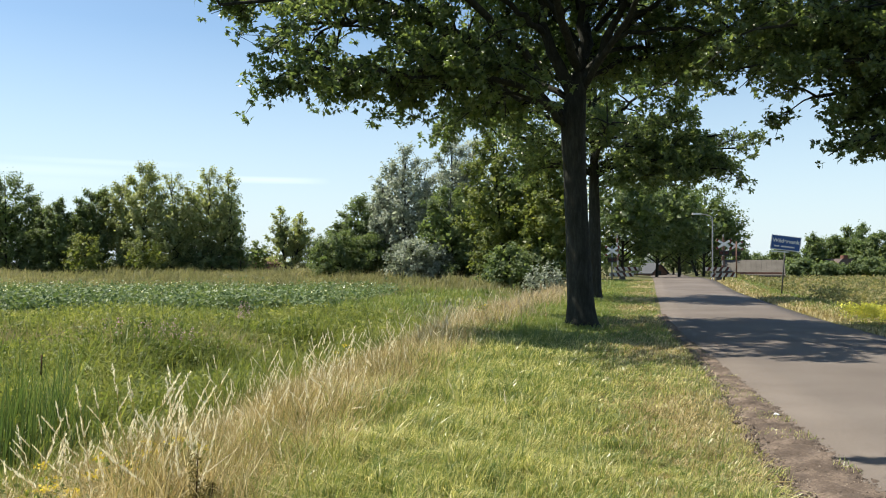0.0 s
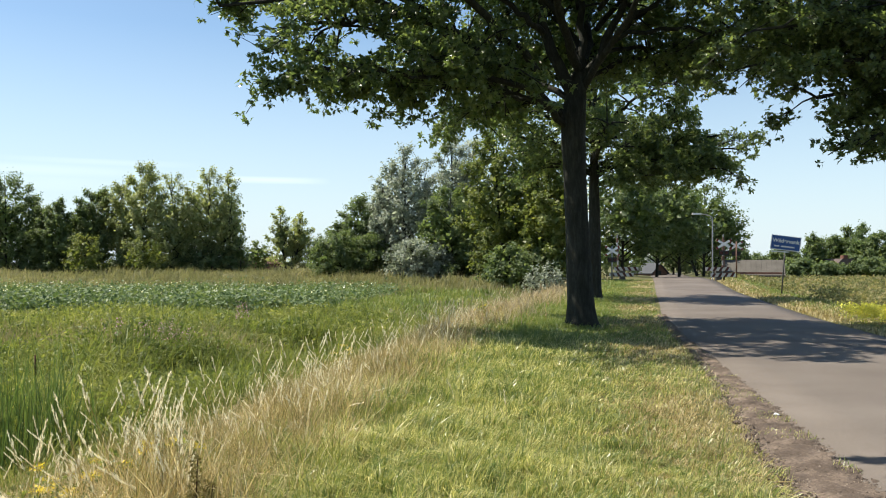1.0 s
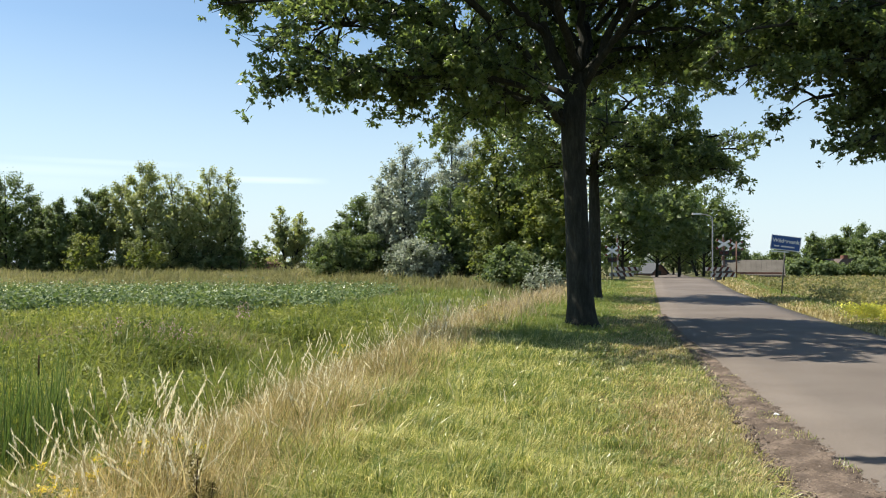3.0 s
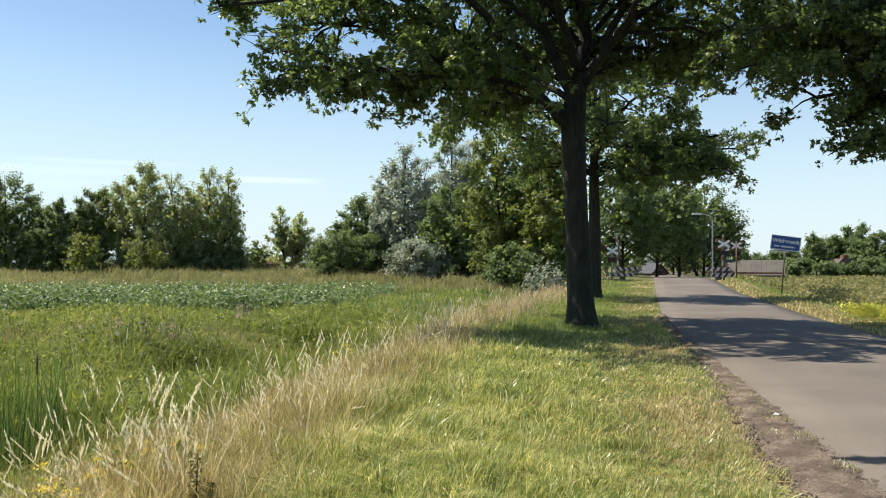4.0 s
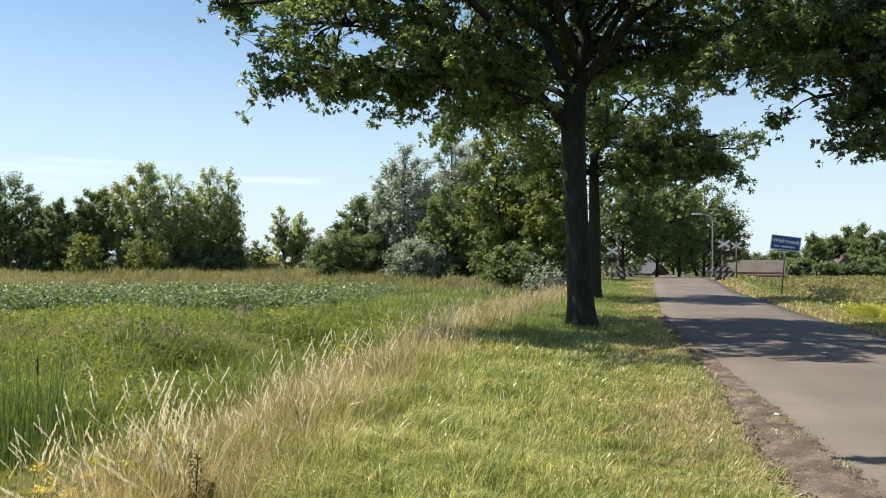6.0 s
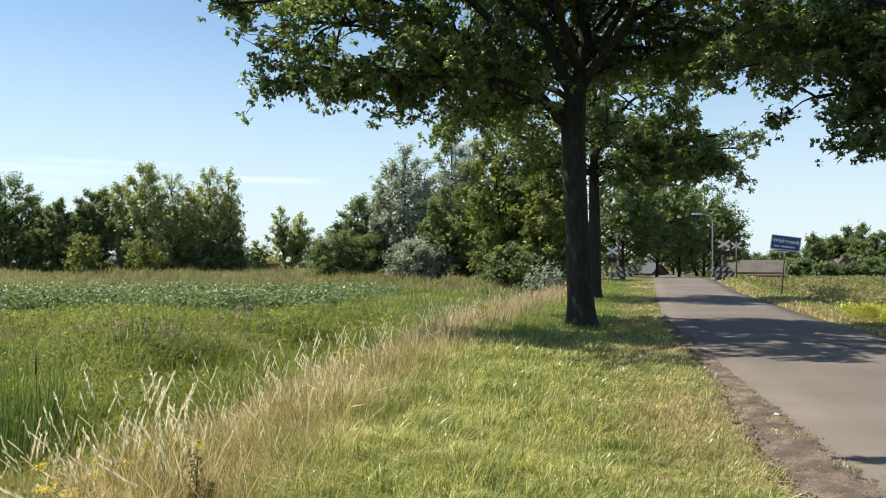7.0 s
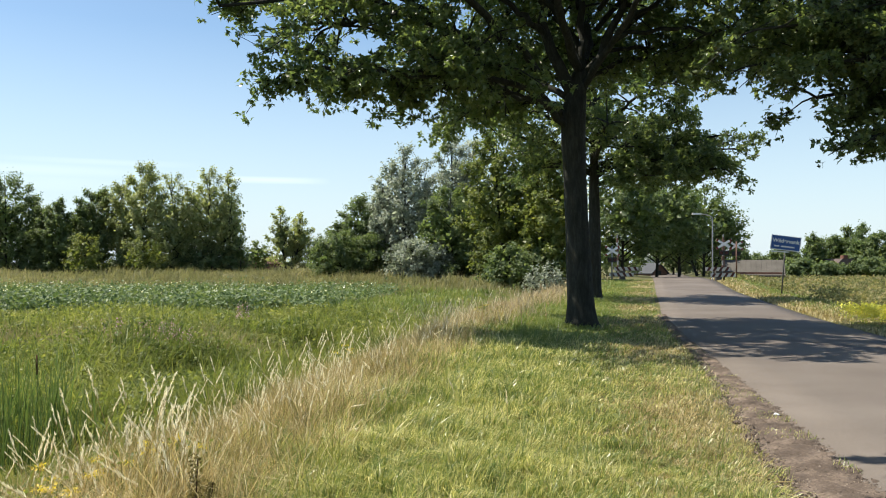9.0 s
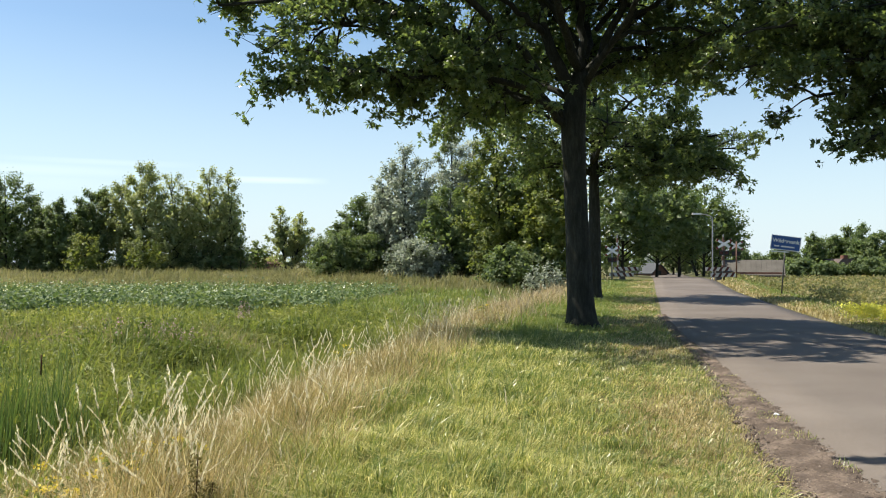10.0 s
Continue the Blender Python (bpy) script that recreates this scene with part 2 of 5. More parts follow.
def block(x0, y0, z0, x1, y1, z1, bevel=0.0):
    bm = bmesh.new()
    bmesh.ops.create_cube(bm, size=1, matrix=Matrix.LocRotScale(((x0 + x1) / 2, (y0 + y1) / 2, (z0 + z1) / 2), None, (abs(x1 - x0), abs(y1 - y0), abs(z1 - z0))))
    if bevel:
        bmesh.ops.bevel(bm, geom=bm.edges[:], offset=bevel, segments=2, affect="EDGES")
    return bm


def rod(p, q, r0, r1=None, sides=10):
    bm = bmesh.new()
    p, q = Vector(p), Vector(q)
    m = Matrix.Translation((p + q) / 2) @ (q - p).to_track_quat("Z", "Y").to_matrix().to_4x4()
    bmesh.ops.create_cone(bm, cap_ends=True, segments=sides, radius1=r0, radius2=r0 if r1 is None else r1, depth=(q - p).length, matrix=m)
    return bm


def prism(points, y0, y1):
    """An outline in x and z, pushed through from y0 to y1."""
    bm = bmesh.new()
    f = bm.faces.new([bm.verts.new((x, y0, z)) for x, z in points])
    g = bmesh.ops.extrude_face_region(bm, geom=[f])
    bmesh.ops.translate(bm, vec=(0, y1 - y0, 0), verts=[v for v in g["geom"] if isinstance(v, bmesh.types.BMVert)])
    bmesh.ops.recalc_face_normals(bm, faces=bm.faces[:])
    return bm


class Tubes:
    """Collects tapered, bent tubes in one mesh."""

    def __init__(self):
        self.v, self.t, self.n = [], [], 0

    def add(self, pts, radii, sides=6, wobble=0.0):
        pts = np.asarray(pts, float)
        tan = np.gradient(pts, axis=0)
        tan /= np.linalg.norm(tan, axis=1)[:, None] + 1e-9
        ref = np.array([0.31, 0.17, 0.93]) if abs(tan[0][2]) < 0.8 else np.array([1.0, 0.2, 0.0])
        a = np.cross(tan, ref)
        a /= np.linalg.norm(a, axis=1)[:, None] + 1e-9
        b = np.cross(tan, a)
        ang = np.arange(sides) * 2 * np.pi / sides
        r = np.asarray(radii, float)[:, None, None] * (1 + wobble * rng.standard_normal((len(pts), sides, 1)))
        ring = pts[:, None] + r * (np.cos(ang)[None, :, None] * a[:, None] + np.sin(ang)[None, :, None] * b[:, None])
        self.v.append(ring.reshape(-1, 3))
        i, j = np.meshgrid(np.arange(len(pts) - 1), np.arange(sides), indexing="ij")
        k = (j + 1) % sides
        q = [self.n + i * sides + j, self.n + i * sides + k, self.n + (i + 1) * sides + k, self.n + (i + 1) * sides + j]
        self.t.append(np.stack([q[0], q[1], q[2]], -1).reshape(-1, 3))
        self.t.append(np.stack([q[0], q[2], q[3]], -1).reshape(-1, 3))
        self.n += len(pts) * sides

    def mesh(self, name, mat):
        return mesh_of(name, np.concatenate(self.v), np.concatenate(self.t), mat, True)


def smooth_line(pts, n):
    """A smooth run of n points through a few."""
    pts = np.asarray(pts, float)
    pts = np.vstack([2 * pts[0] - pts[1], pts, 2 * pts[-1] - pts[-2]])
    out = []
    for u in np.linspace(0, len(pts) - 3 - 1e-6, n):
        i, f = int(u), u - int(u)
        p0, p1, p2, p3 = pts[i:i + 4]
        out.append(0.5 * (2 * p1 + (p2 - p0) * f + (2 * p0 - 5 * p1 + 4 * p2 - p3) * f ** 2 + (3 * p1 - p0 - 3 * p2 + p3) * f ** 3))
    return np.array(out)


# a slim and a lobed leaf for the oaks, and a plain one for what is far
SLIM = np.array([(0, 0, 0), (0.27, 0.58, 0.08), (0.0, 1.15, -0.06), (-0.27, 0.58, 0.08)], float)
LOBED = np.array([(0, 0, 0), (0.34, 0.52, 0.07), (0.12, 0.72, 0.03), (0.0, 1.15, -0.08), (-0.12, 0.72, 0.03), (-0.34, 0.52, 0.07)], float)
LOBED_T = np.array([(0, 1, 2), (0, 2, 4), (2, 3, 4), (0, 4, 5)])
PLAIN = np.array([(0, 0, 0), (0.36, 0.45, 0.05), (0.0, 1.0, -0.08), (-0.36, 0.45, 0.05)], float)
PLAIN_T = np.array([(0, 1, 2), (0, 2, 3)])


def leaf_mesh(name, at, size, mat, shape=(PLAIN, PLAIN_T), flat=0.55, outward=None):
    """Leaves at points, turned at random, more or less level."""
    at = np.asarray(at, float).reshape(-1, 3)
    n = len(at)
    nor = rng.standard_normal((n, 3)) * (1 - flat) + np.array([0, 0, flat * 1.6])
    if outward is not None:
        nor = outward * 0.8 + rng.standard_normal((n, 3)) * 0.5 + np.array([0, 0, 0.3])
    nor /= np.linalg.norm(nor, axis=1)[:, None]
    d = rng.standard_normal((n, 3)) + np.array([0, 0, -0.35])
    d -= nor * np.sum(d * nor, axis=1)[:, None]
    d /= np.linalg.norm(d, axis=1)[:, None] + 1e-9
    c = np.cross(d, nor)
    s = (size * rng.uniform(0.65, 1.3, n))[:, None, None]
    T, F = shape
    v = at[:, None] + s * (T[None, :, 0:1] * c[:, None] + T[None, :, 1:2] * d[:, None] + T[None, :, 2:3] * nor[:, None])
    f = (np.arange(n) * len(T))[:, None, None] + F[None]
    return mesh_of(name, v, f, mat)


def blades_mesh(name, at, height, width, mat, lean=0.35, wind=(0.25, 0.0), bend=0.5, clump=0.0):
    """Grass blades: three-piece strips that taper and bow."""
    at = np.asarray(at, float).reshape(-1, 3)
    n = len(at)
    h = np.broadcast_to(height, n) * rng.uniform(0.55, 1.25, n)
    a = rng.uniform(0, 2 * np.pi, n)
    side = np.stack([np.cos(a), np.sin(a), np.zeros(n)], 1) * (np.broadcast_to(width, n) * rng.uniform(0.7, 1.3, n) / 2)[:, None]
    out = rng.standard_normal((n, 3)) * lean + np.array([wind[0], wind[1], 0])
    out[:, 2] = 0
    if clump:
        cell = (np.floor(at[:, 0] / clump).astype(int) * 73 + np.floor(at[:, 1] / clump).astype(int) * 179) % 4096
        table = rng.standard_normal((4096, 3)) * 0.42
        out[:, :2] += table[cell, :2]
        h = h * np.clip(1 + 0.8 * table[cell, 2], 0.5, 1.3)
    up = np.array([0, 0, 1.0])
    p1 = at + h[:, None] * (0.5 * up + 0.32 * out)
    p2 = at + h[:, None] * (np.clip(1 - bend * np.linalg.norm(out, axis=1) ** 2, 0.35, 1)[:, None] * up + (0.75 + 0.3 * bend) * out)
    v = np.stack([at - side, at + side, p1 - side * 0.8, p1 + side * 0.8, p2], 1)
    f = (np.arange(n) * 5)[:, None, None] + np.array([(0, 1, 3), (0, 3, 2), (2, 3, 4)])[None]
    return mesh_of(name, v, f, mat)


# ---- the lie of the land ----
ROAD_W = 4.3


def road_x(y):
    """The road's near-side edge at the distance y: straight, then bending a little."""
    y = np.asarray(y, float)
    c = np.clip(y - 16, 0, 12)
    return 2.0 + 0.17 * y + 0.07 * (c * c / 24 + np.clip(y - 28, 0, None))


def step(a, b, x):
    u = np.clip((x - a) / (b - a), 0, 1)
    return u * u * (3 - 2 * u)


def ground_z(x, y):
    x, y = np.asarray(x, float), np.asarray(y, float)
    o = road_x(y) - x
    lie = -0.75 * step(4.6, 7.2, o) + 0.45 * step(8.2, 10.5, o)
    lie = np.where(o < -ROAD_W - 2.2, -0.25 * step(2.2, 5.0, -o - ROAD_W), lie)
    far = step(170, 100, y)
    hump = 0.31 * step(42, 62, y) * step(96, 70, y) * np.exp(-(np.clip(np.abs(o + 2.1) - 4, 0, None) / 7) ** 2)
    rough = 0.035 * np.sin(x * 1.7 + 0.6 * np.sin(y * 0.9)) * np.sin(y * 1.3 + 0.5 * x) * step(0.6, 1.6, np.abs(o + ROAD_W / 2) - ROAD_W / 2)
    rise = 0.5 * step(58, 98, y) * step(8, 16, o)
    return lie * far + rise + hump + rough - 0.2 * (1 - far)


def build_ground():
    u = np.linspace(-1, 1, 241)
    xs = 4 + 60 * u + 2600 * np.sign(u) * np.abs(u) ** 7
    w = np.linspace(0, 1, 321)
    ys = -60 + 190 * w + 3400 * w ** 9
    gx, gy = np.meshgrid(xs, ys, indexing="ij")
    v = np.stack([gx, gy, ground_z(gx, gy)], -1).reshape(-1, 3)
    o = (road_x(gy) - gx)
    on_road = ((o < 0.1) & (o > -ROAD_W - 0.1)).reshape(-1)
    v[on_road, 2] -= 0.03
    i, j = np.meshgrid(np.arange(240), np.arange(320), indexing="ij")
    a = i * 321 + j
    t = np.concatenate([np.stack([a, a + 321, a + 322], -1).reshape(-1, 3), np.stack([a, a + 322, a + 1], -1).reshape(-1, 3)])
    tagged(under("ground", mesh_of("ground", v, t, M["ground"], True)), "dry grassy soil of verges, ditch bank and fields", "ground", kind="structure")


def strip(name, o_of, ys, lift, mat, label, category, ragged=0.0, lumps=0.0):
    """A strip along the road between offsets given at each distance, with an edge that goes down into the soil."""
    rows, cols = len(ys), len(o_of(0.0)) + 2
    v = []
    for y in ys:
        os = list(o_of(y))
        rag = ragged * (noise.noise((0.0, float(y) * 2.1, 3.0)) + 0.5 * noise.noise((5.0, float(y) * 7.0, 1.0)))
        rag2 = ragged * (noise.noise((9.0, float(y) * 2.3, 3.0)) + 0.5 * noise.noise((2.0, float(y) * 6.0, 8.0)))
        os[0] += rag
        os[-1] += rag2
        x = road_x(y)
        line = [(x - os[0], -0.12)] + [(x - o, lift + 0.03 * (1 - (2 * k / (len(os) - 1) - 1) ** 2) + lumps * (noise.noise(((x - o) * 9, y * 9, 0.0)) + noise.noise(((x - o) * 21, y * 21, 4.0)))) for k, o in enumerate(os)] + [(x - os[-1], -0.12)]
        v += [(px, y, float(ground_z(x + 2.0, y)) + dz) for px, dz in line]
    i, j = np.meshgrid(np.arange(rows - 1), np.arange(cols - 1), indexing="ij")
    a = i * cols + j
    t = np.concatenate([np.stack([a, a + 1, a + cols + 1], -1).reshape(-1, 3), np.stack([a, a + cols + 1, a + cols], -1).reshape(-1, 3)])
    return tagged(under(name, mesh_of(name, v, t, mat, True)), label, category, kind="structure")


def build_road():
    ys = np.concatenate([np.arange(-40, 2, 1.0), np.arange(2, 30, 0.15), np.arange(30, 130, 0.8)])
    strip("road", lambda y: [0.0, -0.7, -1.5, -2.15, -2.8, -3.6, -ROAD_W], ys, 0.02, M["asphalt"], "worn light grey asphalt country lane with crumbling edges", "road", 0.06)
    ys = np.concatenate([np.arange(-20, 2, 0.5), np.arange(2, 26, 0.05)])
    strip("gravel_shoulder", lambda y: list(np.linspace(0.14 + 0.50 * step(16, 5, y), -0.12, 16)), ys, 0.005, M["gravel"], "dark crumbly gravel shoulder along the lane", "shoulder", 0.2, 0.02)
    # loose stones
    n = 9000
    y = 3 + 16 * rng.random(n) ** 1.5
    o = rng.uniform(-0.05, 0.66, n) * (0.25 + 0.75 * step(16, 5, y)) + rng.normal(0, 0.03, n)
    x = road_x(y) - o
    s = rng.uniform(0.004, 0.016, n) * (1 + 1.2 * (rng.random(n) > 0.985))
    base = np.array([(1, 0, 0), (0, 1, 0), (-1, 0, 0), (0, -1, 0), (0, 0, 0.8), (0, 0, -0.8)], float)
    t = np.array([(0, 1, 4), (1, 2, 4), (2, 3, 4), (3, 0, 4), (1, 0, 5), (2, 1, 5), (3, 2, 5), (0, 3, 5)])
    v = np.stack([x, y, ground_z(x + o * 0, y) + 0.022 + s * 0.1], 1)[:, None] + s[:, None, None] * base[None] * rng.uniform(0.6, 1.4, (n, 6, 1))
    f = (np.arange(n) * 6)[:, None, None] + t[None]
    tagged(under("gravel", mesh_of("gravel", v, f, M["stone"])), "loose grey-brown stone chips on the shoulder", "gravel", kind="stuff")


build_ground()
build_road()


# ---- trees ----
def twiggy(tubes, spine, r0, r1, twigs, length, rise, start=0.42, sub=4, spread=1.0):
    """A limb with twigs; returns the points at which leaves hang."""
    line = smooth_line(spine, 14)
    line[1:] += rng.normal(0, 0.05, (13, 3))
    tubes.add(line, np.linspace(r0, r1, 14), 8, 0.05)
    tips = []
    for k in range(twigs):
        u = start + (1 - start) * (k + rng.random()) / twigs
        p = line[min(13, int(u * 13.5))]
        d = rng.standard_normal(3) * np.array([1, 1, 0.55]) * spread + np.array([0, 0, rise]) + 0.5 * (line[-1] - line[0]) / (np.linalg.norm(line[-1] - line[0]) + 1e-6)
        d[2] = max(d[2], -0.22 * np.linalg.norm(d[:2]))
        d /= np.linalg.norm(d)
        ln = length * rng.uniform(0.5, 1.2)
        mid = p + d * ln * 0.55 + np.array([0, 0, 0.06 * ln])
        end = p + d * ln + np.array([0, 0, -0.16 * ln])
        tl = smooth_line([p, mid, end], 6)
        tubes.add(tl, np.linspace(0.022 + 0.012 * ln, 0.008, 6), 4)
        tips += [tl[3:]]
        for _ in range(sub):
            q = tl[rng.integers(2, 6)]
            e = d + rng.standard_normal(3) * np.array([0.8, 0.8, 0.5])
            e = q + e / np.linalg.norm(e) * ln * rng.uniform(0.25, 0.5) + np.array([0, 0, -0.05])
            sl = np.linspace(q, e, 4)
            tubes.add(sl, [0.012, 0.010, 0.008, 0.006], 3)
            tips += [sl[1:]]
    return np.concatenate(tips)


def leaves_round(points, n, radius, each=8):
    """Leaves in rosettes at the ends of twigs."""
    m = max(1, n // each)
    c = points[rng.integers(0, len(points), m)] + np.clip(rng.normal(0, radius, (m, 3)), -1.6 * radius, 1.6 * radius) * np.array([1, 1, 0.75])
    return np.repeat(c, each, axis=0) + rng.normal(0, 0.03, (m * each, 3))


def trunk_mesh(name, pts, radii, flare=0.5):
    tb = Tubes()
    line = smooth_line(pts, 26)
    r = np.interp(np.linspace(0, 1, 26), np.linspace(0, 1, len(radii)), radii)
    hgt = line[:, 2] - line[0, 2]
    r = r * (1 + flare * np.exp(-hgt / 0.28))
    tb.add(line, r, 18, 0.025)
    return tb


BRANCHES = []  # (part, rest pose, sway in degrees, phase)


def road_oak(base, trunk, radii, limbs, label, leaf, per_limb, twigs=16, length=1.7, mat="oak_leaf", shape=(SLIM, PLAIN_T), sway=0.36, radius=0.10, start=0.42, group="roadside oaks"):
    """A roadside oak: trunk, and limbs that carry their own twigs and leaves. limbs: (thickness, share of leaves, rise, points)."""
    root = thing("oak_tree", Matrix.Translation(base), label, "tree", group)
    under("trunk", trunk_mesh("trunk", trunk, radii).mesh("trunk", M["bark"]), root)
    for k, (r0, share, rise, pts) in enumerate(limbs):
        o = np.array(pts[0], float)
        tb = Tubes()
        tips = twiggy(tb, np.array(pts, float) - o, r0, max(0.025, r0 * 0.25), max(4, int(twigs * share)), length, rise, start)
        m = Matrix.Translation(o)
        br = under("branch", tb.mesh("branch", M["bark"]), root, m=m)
        if pts[-1][2] > 8.7:
            lv = leaf_mesh("leaves", leaves_round(tips, int(0.55 * per_limb * share), radius), 1.3 * leaf, M[mat], (PLAIN, PLAIN_T), 0.3)
        else:
            lv = leaf_mesh("leaves", leaves_round(tips, int(per_limb * share), radius), leaf, M[mat], shape, 0.3)
        under("leaves", lv, br)
        BRANCHES.append((br, m, sway, rng.uniform(0, 6.28)))
    return root


def crown_limbs(height, low, radius, count, r0=0.12, lean=(0, 0), squash=1.0):
    """Limbs of an even crown, spiralling up the stem."""
    out = []
    for k in range(count):
        u = (k + 0.5) / count
        z = low + (height - low) * (0.02 + 0.72 * u)
        a = k * 2.4 + rng.uniform(-0.4, 0.4)
        reach = radius * (0.55 + 0.55 * math.sin(math.pi * (0.25 + 0.65 * u))) * rng.uniform(0.85, 1.1)
        d = np.array([math.cos(a), math.sin(a) * squash, 0])
        up = (height - low) * (0.12 + 0.22 * u)
        p0 = np.array([0, 0, z])
        out.append((r0 * (1.1 - 0.6 * u), 1.0, 0.2, [p0, p0 + d * reach * 0.4 + (0, 0, up * 0.7), p0 + d * reach * 0.8 + (lean[0], lean[1], up)]))
    out.append((r0 * 0.8, 1.0, 0.5, [np.array([0, 0, low + (height - low) * 0.5]), np.array([0.1, 0, low + (height - low) * 0.75]), np.array([0.0, 0.1, height - 0.8])]))
    return out


